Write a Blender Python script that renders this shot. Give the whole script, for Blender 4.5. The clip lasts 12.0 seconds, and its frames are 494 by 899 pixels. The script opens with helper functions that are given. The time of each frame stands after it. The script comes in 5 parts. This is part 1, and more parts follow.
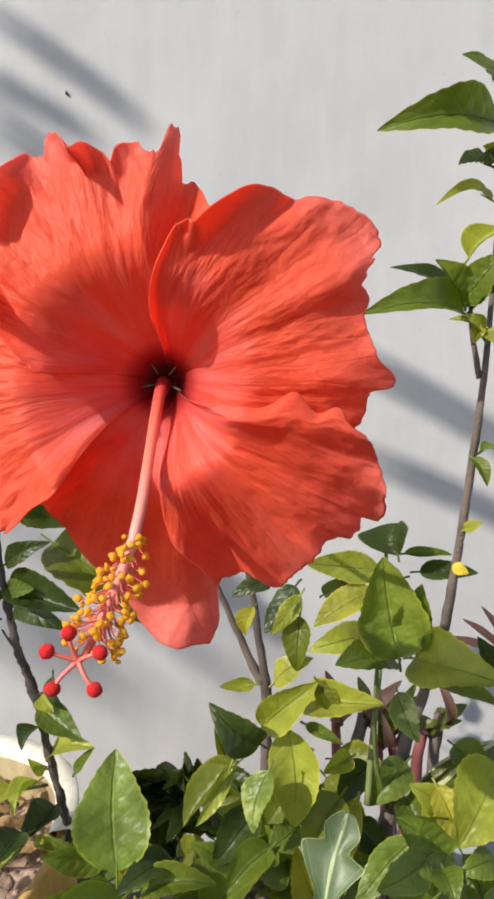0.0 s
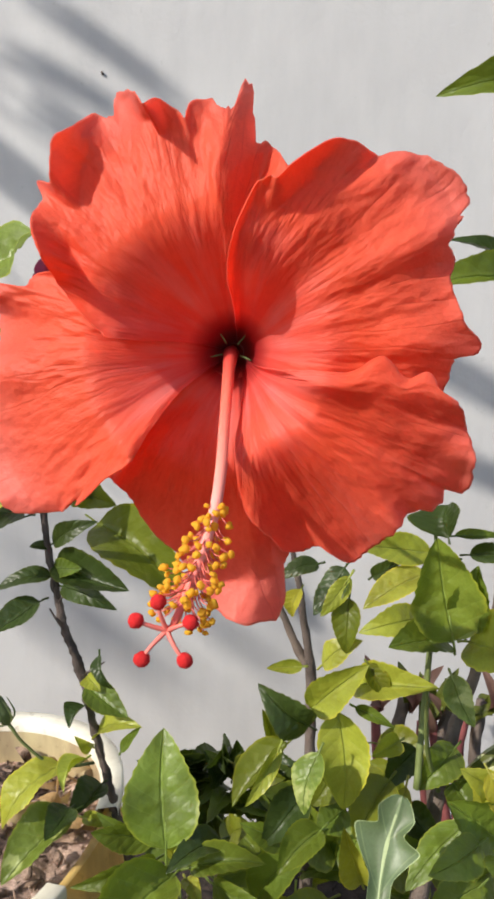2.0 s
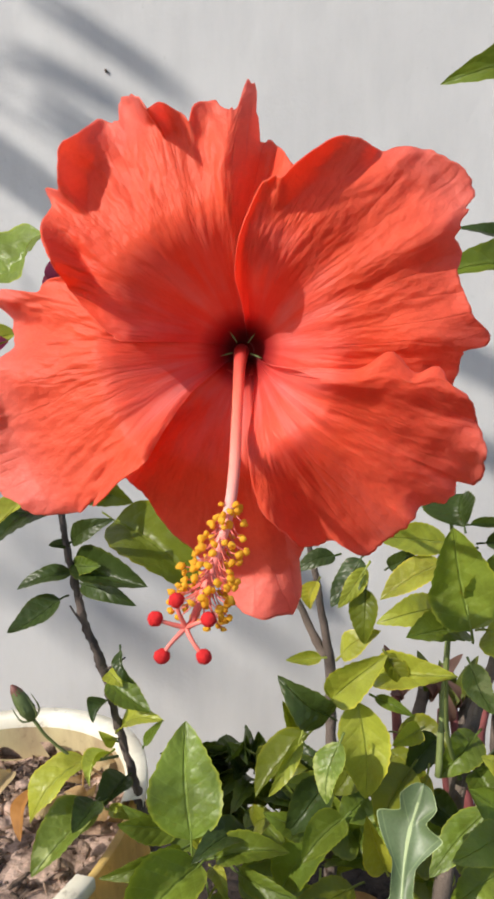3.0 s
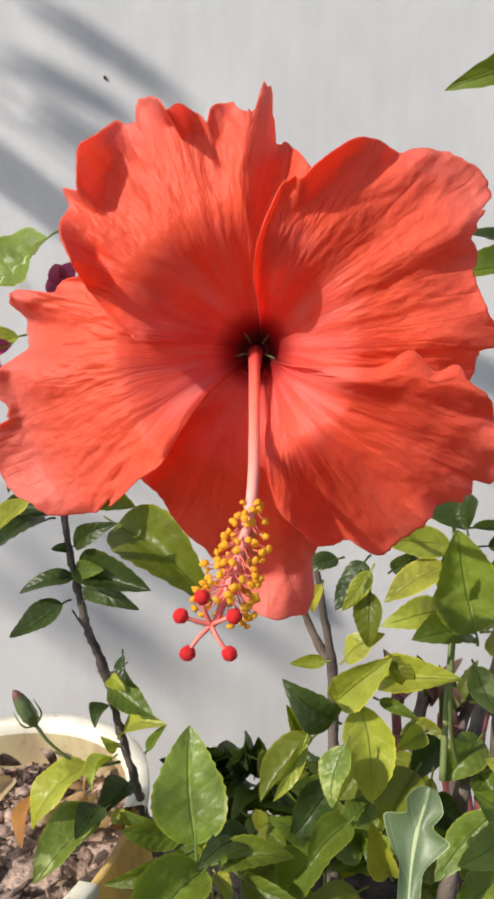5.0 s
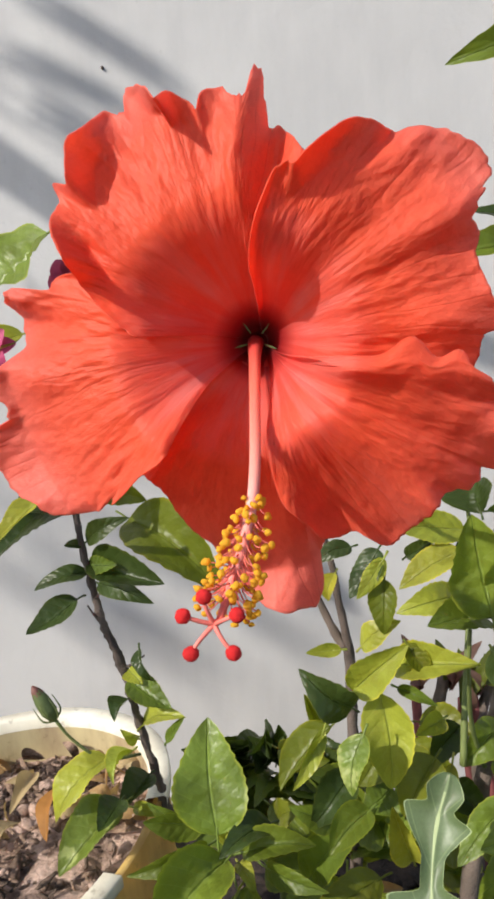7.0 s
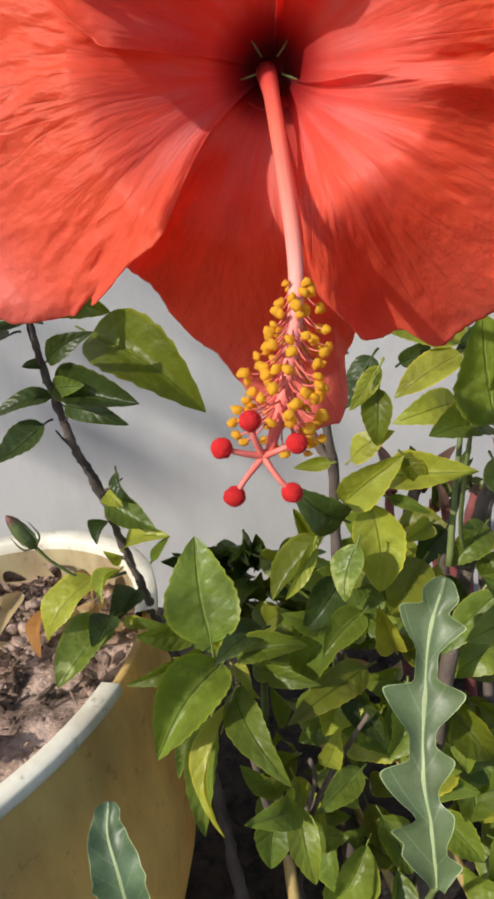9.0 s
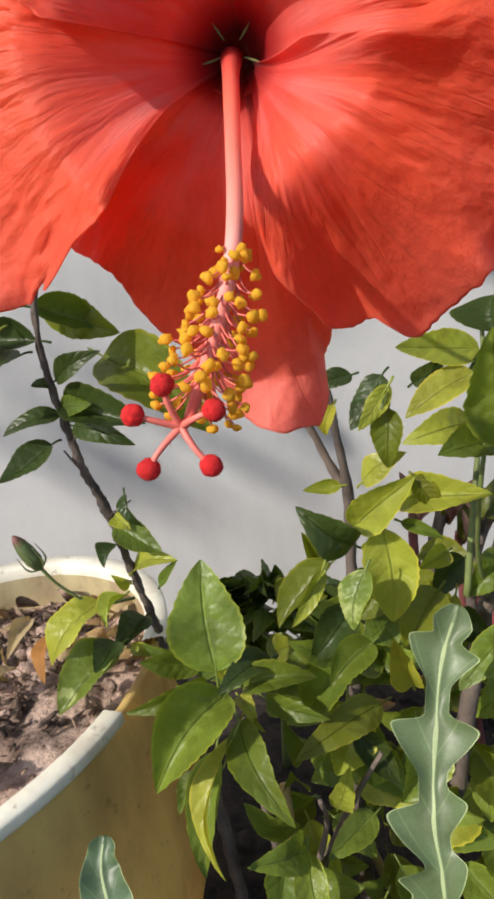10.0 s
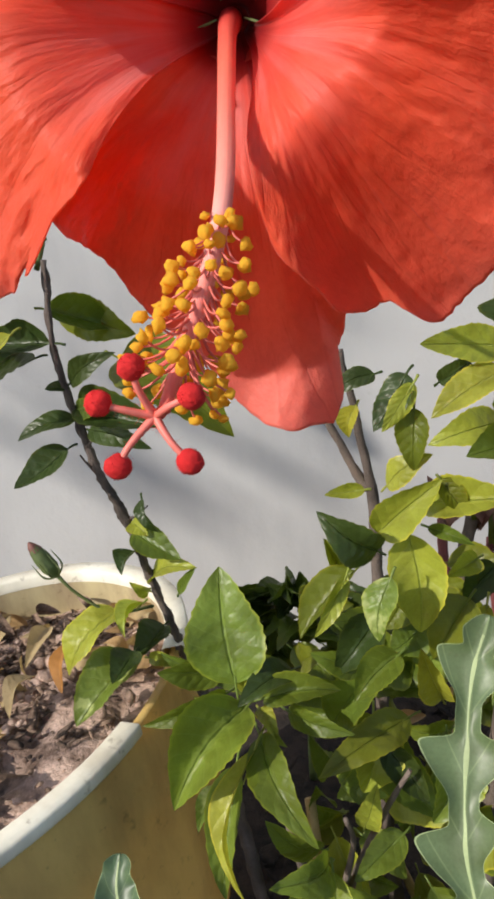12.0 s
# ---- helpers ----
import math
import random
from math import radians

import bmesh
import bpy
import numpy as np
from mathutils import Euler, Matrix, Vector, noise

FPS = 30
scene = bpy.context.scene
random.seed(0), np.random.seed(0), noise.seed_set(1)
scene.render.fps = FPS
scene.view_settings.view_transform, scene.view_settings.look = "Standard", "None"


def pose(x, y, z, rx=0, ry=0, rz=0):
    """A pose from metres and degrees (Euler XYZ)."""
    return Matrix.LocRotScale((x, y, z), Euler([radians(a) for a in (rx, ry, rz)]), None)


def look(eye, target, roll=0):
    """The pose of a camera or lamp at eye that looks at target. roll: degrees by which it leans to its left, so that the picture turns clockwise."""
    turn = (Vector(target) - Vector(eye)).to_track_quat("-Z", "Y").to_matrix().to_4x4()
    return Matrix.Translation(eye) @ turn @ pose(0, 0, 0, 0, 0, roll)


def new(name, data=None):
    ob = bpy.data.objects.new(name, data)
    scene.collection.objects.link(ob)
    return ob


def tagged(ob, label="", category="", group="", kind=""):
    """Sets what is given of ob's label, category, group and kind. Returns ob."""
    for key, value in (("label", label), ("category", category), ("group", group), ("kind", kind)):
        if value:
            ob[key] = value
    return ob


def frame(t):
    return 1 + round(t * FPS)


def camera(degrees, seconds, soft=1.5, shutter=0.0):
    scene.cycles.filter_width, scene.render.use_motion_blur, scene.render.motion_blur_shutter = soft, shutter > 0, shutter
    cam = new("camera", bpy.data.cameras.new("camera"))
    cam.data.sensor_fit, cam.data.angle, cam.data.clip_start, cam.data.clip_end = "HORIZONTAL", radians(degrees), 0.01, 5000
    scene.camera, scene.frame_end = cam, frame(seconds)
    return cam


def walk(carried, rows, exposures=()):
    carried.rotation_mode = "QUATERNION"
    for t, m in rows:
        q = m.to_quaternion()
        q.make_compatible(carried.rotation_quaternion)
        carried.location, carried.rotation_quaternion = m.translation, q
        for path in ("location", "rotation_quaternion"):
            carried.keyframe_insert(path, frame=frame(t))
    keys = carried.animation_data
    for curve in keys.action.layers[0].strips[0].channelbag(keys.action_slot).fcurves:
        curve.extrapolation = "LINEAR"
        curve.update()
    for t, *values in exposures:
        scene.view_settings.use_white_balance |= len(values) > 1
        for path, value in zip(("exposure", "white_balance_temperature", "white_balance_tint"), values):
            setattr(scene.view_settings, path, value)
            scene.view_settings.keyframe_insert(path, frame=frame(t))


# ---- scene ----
cam = camera(41.2, 12.0, 3.2)
PATH = [
    (0, (0.084, 0.04, 0.703), (-0.108, 2.019, 0.483), 1.1),
    (0.5, (0.077, 0.033, 0.708), (-0.139, 2.012, 0.51), 1.3),
    (1, (0.067, 0.035, 0.702), (-0.202, 2.005, 0.486), 1.4),
    (1.5, (0.072, 0.038, 0.703), (-0.191, 2.007, 0.47), 0.8),
    (2, (0.069, 0.044, 0.697), (-0.2, 2.008, 0.437), 0.9),
    (2.5, (0.063, 0.042, 0.694), (-0.244, 1.998, 0.414), 1.1),
    (2.7, (0.07, 0.042, 0.697), (-0.235, 1.998, 0.41), -0.3),
    (4.3, (0.067, 0.04, 0.701), (-0.251, 1.997, 0.442), -1.4),
    (4.5, (0.067, 0.04, 0.699), (-0.256, 1.996, 0.435), -1.2),
    (4.7, (0.066, 0.04, 0.699), (-0.275, 1.993, 0.437), -1.5),
    (5, (0.063, 0.04, 0.697), (-0.228, 2.001, 0.433), -0.8),
    (5.5, (0.07, 0.048, 0.697), (-0.231, 2.003, 0.403), -2.7),
    (6, (0.074, 0.044, 0.703), (-0.236, 2.0, 0.424), -2.8),
    (6.5, (0.072, 0.043, 0.703), (-0.246, 1.998, 0.427), -3.1),
    (7, (0.066, 0.044, 0.698), (-0.268, 1.993, 0.399), -2.9),
    (7.2, (0.069, 0.047, 0.695), (-0.278, 1.992, 0.386), -3.4),
    (8.8, (0.043, 0.079, 0.692), (-0.185, 1.89, -0.126), -4.7),
    (9, (0.043, 0.081, 0.685), (-0.168, 1.884, -0.154), -4.3),
    (9.5, (0.057, 0.076, 0.68), (-0.264, 1.902, -0.072), -6.6),
    (10, (0.059, 0.087, 0.671), (-0.257, 1.923, -0.056), -5.0),
    (10.5, (0.072, 0.099, 0.665), (-0.271, 1.929, -0.064), -5.9),
    (11, (0.069, 0.105, 0.661), (-0.32, 1.935, -0.046), -6.7),
    (11.5, (0.067, 0.102, 0.663), (-0.339, 1.931, -0.038), -7.5),
    (12, (0.062, 0.1, 0.664), (-0.338, 1.93, -0.039), -6.3),
]
walk(cam, [(t, look(eye, target, roll)) for t, eye, target, roll in PATH], [(0, 0.10), (7.2, 0.09), (8.8, -0.16), (9.6, -0.12), (10.4, 0.04), (11.0, 0.04), (11.6, -0.06), (12, -0.06)])

# ---- world, sun, exposure ----
SUN_WAY = Vector((0.58, 0.60, -0.56)).normalized()
world = bpy.data.worlds.new("daylight")
scene.world = world
world.use_nodes = True
wn = world.node_tree
sky = wn.nodes.new("ShaderNodeTexSky")
sky.sky_type, sky.sun_disc = "NISHITA", False
sky.sun_elevation = math.asin(-SUN_WAY.z)
sky.sun_rotation = math.atan2(-SUN_WAY.x, -SUN_WAY.y)
wn.links.new(sky.outputs[0], wn.nodes["Background"].inputs["Color"])
wn.nodes["Background"].inputs["Strength"].default_value = 0.15
sun_data = bpy.data.lights.new("sun", "SUN")
sun_data.energy, sun_data.angle, sun_data.color = 4.45, radians(0.53), (1.0, 0.935, 0.83)
sun = new("sun", sun_data)
sun.matrix_world = look((0, 0, 0), SUN_WAY)
scene.view_settings.exposure = 0.0


# ---- materials ----
def nodes_of(name):
    mat = bpy.data.materials.new(name)
    mat.use_nodes = True
    nt = mat.node_tree
    return mat, nt, nt.nodes["Principled BSDF"], nt.nodes["Material Output"]


def ramp(nt, fac, stops):
    node = nt.nodes.new("ShaderNodeValToRGB")
    while len(node.color_ramp.elements) < len(stops):
        node.color_ramp.elements.new(0.5)
    for el, (pos, col) in zip(node.color_ramp.elements, stops):
        el.position, el.color = pos, (*col, 1)
    nt.links.new(fac, node.inputs[0])
    return node.outputs[0]


def noise_tex(nt, scale, detail=4, rough=0.55, coord=None, stretch=None):
    tex = nt.nodes.new("ShaderNodeTexNoise")
    tex.inputs["Scale"].default_value, tex.inputs["Detail"].default_value = scale, detail
    tex.inputs["Roughness"].default_value = rough
    if coord is None:
        coord = nt.nodes.new("ShaderNodeTexCoord").outputs["Object"]
    if stretch:
        mp = nt.nodes.new("ShaderNodeMapping")
        mp.inputs["Scale"].default_value = stretch
        nt.links.new(coord, mp.inputs[0])
        coord = mp.outputs[0]
    nt.links.new(coord, tex.inputs["Vector"])
    return tex.outputs[0]


def mix_col(nt, fac, a, b, mode="MIX"):
    node = nt.nodes.new("ShaderNodeMix")
    node.data_type, node.blend_type = "RGBA", mode
    for sock, v in ((node.inputs[0], fac), (node.inputs[6], a), (node.inputs[7], b)):
        if isinstance(v, (int, float)):
            sock.default_value = v
        elif isinstance(v, tuple):
            sock.default_value = (*v, 1)
        else:
            nt.links.new(v, sock)
    return node.outputs[2]


def maths(nt, op, a, b=None, c=None):
    node = nt.nodes.new("ShaderNodeMath")
    node.operation = op
    for sock, v in zip(node.inputs, (a, b, c)):
        if v is None:
            continue
        if isinstance(v, (int, float)):
            sock.default_value = v
        else:
            nt.links.new(v, sock)
    return node.outputs[0]


def bump(nt, bsdf, height, strength, distance):
    node = nt.nodes.new("ShaderNodeBump")
    node.inputs["Strength"].default_value, node.inputs["Distance"].default_value = strength, distance
    nt.links.new(height, node.inputs["Height"])
    nt.links.new(node.outputs[0], bsdf.inputs["Normal"])
    return node.outputs[0]


def translucent(nt, bsdf, out, colour, share, normal=None):
    tr = nt.nodes.new("ShaderNodeBsdfTranslucent")
    if isinstance(colour, tuple):
        tr.inputs[0].default_value = (*colour, 1)
    else:
        nt.links.new(colour, tr.inputs[0])
    if normal is not None:
        nt.links.new(normal, tr.inputs["Normal"])
    mx = nt.nodes.new("ShaderNodeMixShader")
    mx.inputs[0].default_value = share
    nt.links.new(bsdf.outputs[0], mx.inputs[1])
    nt.links.new(tr.outputs[0], mx.inputs[2])
    nt.links.new(mx.outputs[0], out.inputs["Surface"])


def plain(name, colour, rough=0.6, spread=0.25, scale=60.0, relief=0.15, distance=0.001, through_col=None, share=0.3):
    """A surface of one colour that varies at two scales, with a fine relief."""
    mat, nt, b, out = nodes_of(name)
    dark = tuple(c * (1 - spread) for c in colour)
    light = tuple(min(1, c * (1 + spread)) for c in colour)
    big = ramp(nt, noise_tex(nt, scale * 0.25), [(0.3, dark), (0.7, light)])
    small = ramp(nt, noise_tex(nt, scale * 3), [(0.25, (0.72, 0.72, 0.72)), (0.75, (1, 1, 1))])
    nt.links.new(mix_col(nt, 0.6, big, small, "MULTIPLY"), b.inputs["Base Color"])
    b.inputs["Roughness"].default_value = rough
    bump(nt, b, noise_tex(nt, scale * 4), relief, distance)
    if through_col:
        translucent(nt, b, out, through_col, share)
    return mat


def leaf_material(name, colour, vein, glow, rough=0.40, share=0.24, blotch=None, relief=0.85):
    mat, nt, b, out = nodes_of(name)
    uv = nt.nodes.new("ShaderNodeUVMap")
    uv.uv_map = "UVMap"
    sep = nt.nodes.new("ShaderNodeSeparateXYZ")
    nt.links.new(uv.outputs[0], sep.inputs[0])
    across = maths(nt, "ABSOLUTE", maths(nt, "SUBTRACT", maths(nt, "MULTIPLY", sep.outputs[0], 2.0), 1.0))
    along = sep.outputs[1]
    slant = maths(nt, "SUBTRACT", along, maths(nt, "MULTIPLY", across, 0.22))
    wave = maths(nt, "ABSOLUTE", maths(nt, "SUBTRACT", maths(nt, "FRACT", maths(nt, "MULTIPLY", slant, 6.5)), 0.5))
    side = maths(nt, "SUBTRACT", 1.0, maths(nt, "MULTIPLY", wave, 22.0))
    side = maths(nt, "MAXIMUM", side, 0.0)
    mid = maths(nt, "MAXIMUM", maths(nt, "SUBTRACT", 1.0, maths(nt, "MULTIPLY", across, 17.0)), 0.0)
    veins = maths(nt, "MAXIMUM", maths(nt, "MULTIPLY", side, 0.5), mid)
    info = nt.nodes.new("ShaderNodeObjectInfo")
    big = noise_tex(nt, 45.0, 3)
    base = mix_col(nt, ramp(nt, big, [(0.3, (0, 0, 0)), (0.7, (1, 1, 1))]), tuple(c * 0.62 for c in colour), tuple(c * 1.3 for c in colour))
    base = mix_col(nt, maths(nt, "MULTIPLY", info.outputs["Random"], 0.35), base, (colour[0] * 1.7, colour[1] * 1.25, colour[2] * 0.8))
    if blotch:
        patch = ramp(nt, noise_tex(nt, 70.0, 3), [(0.52, (0, 0, 0)), (0.6, (1, 1, 1))])
        base = mix_col(nt, patch, base, blotch)
    grain = ramp(nt, noise_tex(nt, 700.0, 2), [(0.3, (0.8, 0.8, 0.8)), (0.7, (1.1, 1.1, 1.1))])
    base = mix_col(nt, 0.6, base, grain, "MULTIPLY")
    col = mix_col(nt, maths(nt, "MULTIPLY", veins, 0.55), base, vein)
    margin = maths(nt, "MULTIPLY", maths(nt, "MAXIMUM", maths(nt, "SUBTRACT", across, 0.88), 0.0), 5.0)
    col = mix_col(nt, margin, col, (colour[0] * 2.6 + 0.05, colour[1] * 1.9 + 0.04, colour[2] * 1.3))
    nt.links.new(col, b.inputs["Base Color"])
    b.inputs["Roughness"].default_value = rough
    b.inputs["Specular IOR Level"].default_value = 0.42
    quilt = maths(nt, "MULTIPLY", maths(nt, "SINE", maths(nt, "MULTIPLY", wave, 3.14)), 0.2)
    height = maths(nt, "ADD", maths(nt, "ADD", maths(nt, "MULTIPLY", noise_tex(nt, 85.0, 2), 1.6), maths(nt, "MULTIPLY", noise_tex(nt, 420.0, 2), 0.18)), maths(nt, "SUBTRACT", quilt, maths(nt, "MULTIPLY", mid, 0.8)))
    nrm = bump(nt, b, height, relief, 0.0013)
    translucent(nt, b, out, mix_col(nt, 0.25, tuple(glow), col, "MULTIPLY"), share)
    return mat


# leaf tones; light, yellow and shade also paint in sun and shade on leaves
LEAF = {
    "mid": leaf_material("leaf_green", (0.100, 0.150, 0.020), (0.19, 0.27, 0.06), (0.27, 0.38, 0.012)),
    "bright": leaf_material("leaf_fresh_green", (0.150, 0.218, 0.030), (0.27, 0.36, 0.09), (0.36, 0.48, 0.018)),
    "dark": leaf_material("leaf_deep_green", (0.034, 0.058, 0.014), (0.075, 0.115, 0.03), (0.10, 0.16, 0.008)),
    "light": leaf_material("leaf_yellow_green", (0.285, 0.335, 0.045), (0.36, 0.42, 0.10), (0.46, 0.54, 0.02), share=0.3),
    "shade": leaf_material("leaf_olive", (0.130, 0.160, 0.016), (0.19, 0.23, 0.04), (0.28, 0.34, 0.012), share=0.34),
    "yellow": leaf_material("leaf_yellowing_and_sunlit", (0.33, 0.35, 0.045), (0.46, 0.48, 0.13), (0.58, 0.56, 0.025), share=0.32),
    "pale": leaf_material("leaf_variegated", (0.14, 0.21, 0.034), (0.25, 0.32, 0.09), (0.27, 0.38, 0.03), blotch=(0.38, 0.43, 0.15)),
}
LOBED = leaf_material("leaf_waxy_grey_green", (0.095, 0.150, 0.076), (0.33, 0.42, 0.20), (0.09, 0.20, 0.05), rough=0.40, share=0.12, relief=0.18)
LOBED_EDGE = plain("leaf_pale_margin", (0.38, 0.46, 0.22), 0.5, 0.15, 200)
DRY = plain("dry_leaf", (0.42, 0.27, 0.12), 0.8, 0.35, 90, 0.5, 0.002, (0.5, 0.28, 0.08), 0.3)
DRY_TAN = plain("dry_tan_leaf", (0.50, 0.38, 0.20), 0.8, 0.3, 90, 0.5, 0.002, (0.5, 0.35, 0.12), 0.25)
ORANGE_LEAF = plain("orange_dead_leaf", (0.46, 0.20, 0.04), 0.7, 0.3, 90, 0.3, 0.001, (0.6, 0.28, 0.03), 0.3)
BARK_DARK = plain("dark_young_bark", (0.125, 0.095, 0.082), 0.8, 0.4, 160, 0.9, 0.0015)
BARK = plain("grey_brown_bark", (0.17, 0.13, 0.108), 0.85, 0.35, 150, 0.9, 0.0015)
BARK_RED = plain("red_stem", (0.24, 0.07, 0.07), 0.6, 0.35, 120, 0.5, 0.001)
CANE = plain("straw_coloured_cane", (0.46, 0.33, 0.13), 0.6, 0.3, 100, 0.3, 0.001)
TWIG = plain("green_twig", (0.16, 0.20, 0.06), 0.6, 0.25, 150, 0.4, 0.001)


def petal_material():
    mat, nt, b, out = nodes_of("coral_red_petal")
    uv = nt.nodes.new("ShaderNodeUVMap")
    uv.uv_map = "UVMap"
    sep = nt.nodes.new("ShaderNodeSeparateXYZ")
    nt.links.new(uv.outputs[0], sep.inputs[0])
    along = sep.outputs[1]
    vein = noise_tex(nt, 1.0, 5, 0.6, uv.outputs[0], (26, 9.0, 1))
    fine = noise_tex(nt, 1.0, 3, 0.6, uv.outputs[0], (90, 42, 1))
    # the paler pinks at claw and rim also paint in sunlight on the petal
    ground = ramp(nt, along, [(0.03, (0.22, 0.009, 0.013)), (0.075, (0.55, 0.030, 0.034)), (0.145, (0.96, 0.165, 0.130)), (0.26, (1.0, 0.190, 0.120)), (0.50, (1.0, 0.180, 0.080)), (0.80, (1.0, 0.212, 0.122)), (1.0, (0.98, 0.29, 0.23))])
    streak = ramp(nt, vein, [(0.34, (0.96, 0.86, 0.86)), (0.55, (1, 1, 1)), (0.75, (1.02, 1.1, 1.06))])
    col = mix_col(nt, maths(nt, "MULTIPLY", ramp(nt, along, [(0.15, (0.1, 0.1, 0.1)), (0.55, (1, 1, 1))]), 0.42), ground, streak, "MULTIPLY")
    col = mix_col(nt, 0.35, col, ramp(nt, fine, [(0.35, (0.9, 0.82, 0.82)), (0.6, (1, 1, 1))]), "MULTIPLY")
    # painted sheen: pale streaked patches stand in for gloss at the petal bases
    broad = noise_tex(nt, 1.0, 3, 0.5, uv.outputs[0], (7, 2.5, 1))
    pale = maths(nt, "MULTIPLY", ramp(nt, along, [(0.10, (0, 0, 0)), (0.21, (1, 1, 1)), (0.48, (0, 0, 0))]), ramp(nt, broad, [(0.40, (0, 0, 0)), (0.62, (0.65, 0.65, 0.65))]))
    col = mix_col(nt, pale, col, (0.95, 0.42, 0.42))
    mottle = ramp(nt, noise_tex(nt, 60.0, 4), [(0.35, (0.92, 0.85, 0.85)), (0.7, (1.05, 1.12, 1.1))])
    col = mix_col(nt, 0.6, col, mottle, "MULTIPLY")
    # crease lines, sunk in the relief, with their shade put into the colour
    lines = noise_tex(nt, 1.0, 2, 0.5, uv.outputs[0], (17, 1.9, 1))
    lines = maths(nt, "MAXIMUM", maths(nt, "SUBTRACT", 1.0, maths(nt, "MULTIPLY", maths(nt, "ABSOLUTE", maths(nt, "SUBTRACT", lines, 0.5)), 26.0)), 0.0)
    lines = maths(nt, "MULTIPLY", lines, ramp(nt, broad, [(0.38, (0.15, 0.15, 0.15)), (0.6, (1, 1, 1))]))
    col = mix_col(nt, maths(nt, "MULTIPLY", lines, maths(nt, "MULTIPLY", along, 0.12)), col, (0.60, 0.05, 0.03))
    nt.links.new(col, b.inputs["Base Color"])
    b.inputs["Roughness"].default_value = 0.48
    b.inputs["Specular IOR Level"].default_value = 0.42
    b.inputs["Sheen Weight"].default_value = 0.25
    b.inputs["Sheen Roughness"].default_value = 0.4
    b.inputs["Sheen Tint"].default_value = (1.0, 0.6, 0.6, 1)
    far = ramp(nt, along, [(0.12, (0.05, 0.05, 0.05)), (0.6, (1, 1, 1))])
    height = maths(nt, "MULTIPLY", maths(nt, "SUBTRACT", maths(nt, "ADD", vein, maths(nt, "MULTIPLY", fine, 0.5)), maths(nt, "MULTIPLY", lines, 0.26)), far)
    nrm = bump(nt, b, height, 0.5, 0.0013)
    translucent(nt, b, out, mix_col(nt, 1.0, col, (1.0, 0.95, 0.62), "MULTIPLY"), 0.57, nrm)
    return mat


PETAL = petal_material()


def column_material():
    mat, nt, b, out = nodes_of("pink_staminal_column")
    uv = nt.nodes.new("ShaderNodeUVMap")
    uv.uv_map = "UVMap"
    sep = nt.nodes.new("ShaderNodeSeparateXYZ")
    nt.links.new(uv.outputs[0], sep.inputs[0])
    col = ramp(nt, sep.outputs[1], [(0.0, (0.42, 0.025, 0.03)), (0.10, (0.62, 0.07, 0.06)), (0.26, (0.86, 0.19, 0.13)), (0.46, (0.90, 0.32, 0.25)), (0.64, (0.90, 0.44, 0.38)), (1.0, (0.82, 0.15, 0.11))])
    streak = ramp(nt, noise_tex(nt, 1.0, 3, 0.6, uv.outputs[0], (14, 2, 1)), [(0.35, (0.85, 0.7, 0.7)), (0.65, (1.05, 1.05, 1.05))])
    nt.links.new(mix_col(nt, 0.7, col, streak, "MULTIPLY"), b.inputs["Base Color"])
    b.inputs["Roughness"].default_value = 0.4
    b.inputs["Subsurface Weight"].default_value = 0.2
    b.inputs["Subsurface Radius"].default_value = (0.004, 0.0015, 0.001)
    bump(nt, b, noise_tex(nt, 500.0, 2), 0.2, 0.0004)
    return mat


COLUMN = column_material()
FILAMENT = plain("pink_filament", (0.82, 0.20, 0.16), 0.5, 0.15, 200, 0.1, 0.0003)
ANTHER = plain("yellow_pollen_anther", (1.0, 0.61, 0.05), 0.9, 0.04, 500, 0.5, 0.0004, (1.0, 0.62, 0.04), 0.5)
STIGMA = plain("velvet_red_stigma", (0.62, 0.014, 0.016), 0.9, 0.15, 500, 0.35, 0.0003)
CALYX = plain("pale_green_calyx", (0.11, 0.15, 0.045), 0.6, 0.25, 150, 0.3, 0.001)
BUD_RED = plain("dusky_red_bud_tip", (0.20, 0.075, 0.06), 0.6, 0.3, 150, 0.3, 0.001)
PINK = plain("magenta_petal", (0.50, 0.06, 0.17), 0.6, 0.3, 120, 0.3, 0.001, (0.6, 0.08, 0.2), 0.3)
PINK_LEAF = plain("pinkish_strap_leaf", (0.16, 0.09, 0.065), 0.6, 0.4, 90, 0.3, 0.001, (0.4, 0.15, 0.12), 0.25)
STRIPE_PALE = plain("cream_leaf_stripe", (0.52, 0.54, 0.30), 0.5, 0.15, 150)
YELLOW_PETAL = plain("yellow_fallen_petal", (0.85, 0.62, 0.03), 0.5, 0.15, 150, 0.2, 0.001, (0.8, 0.6, 0.03), 0.3)


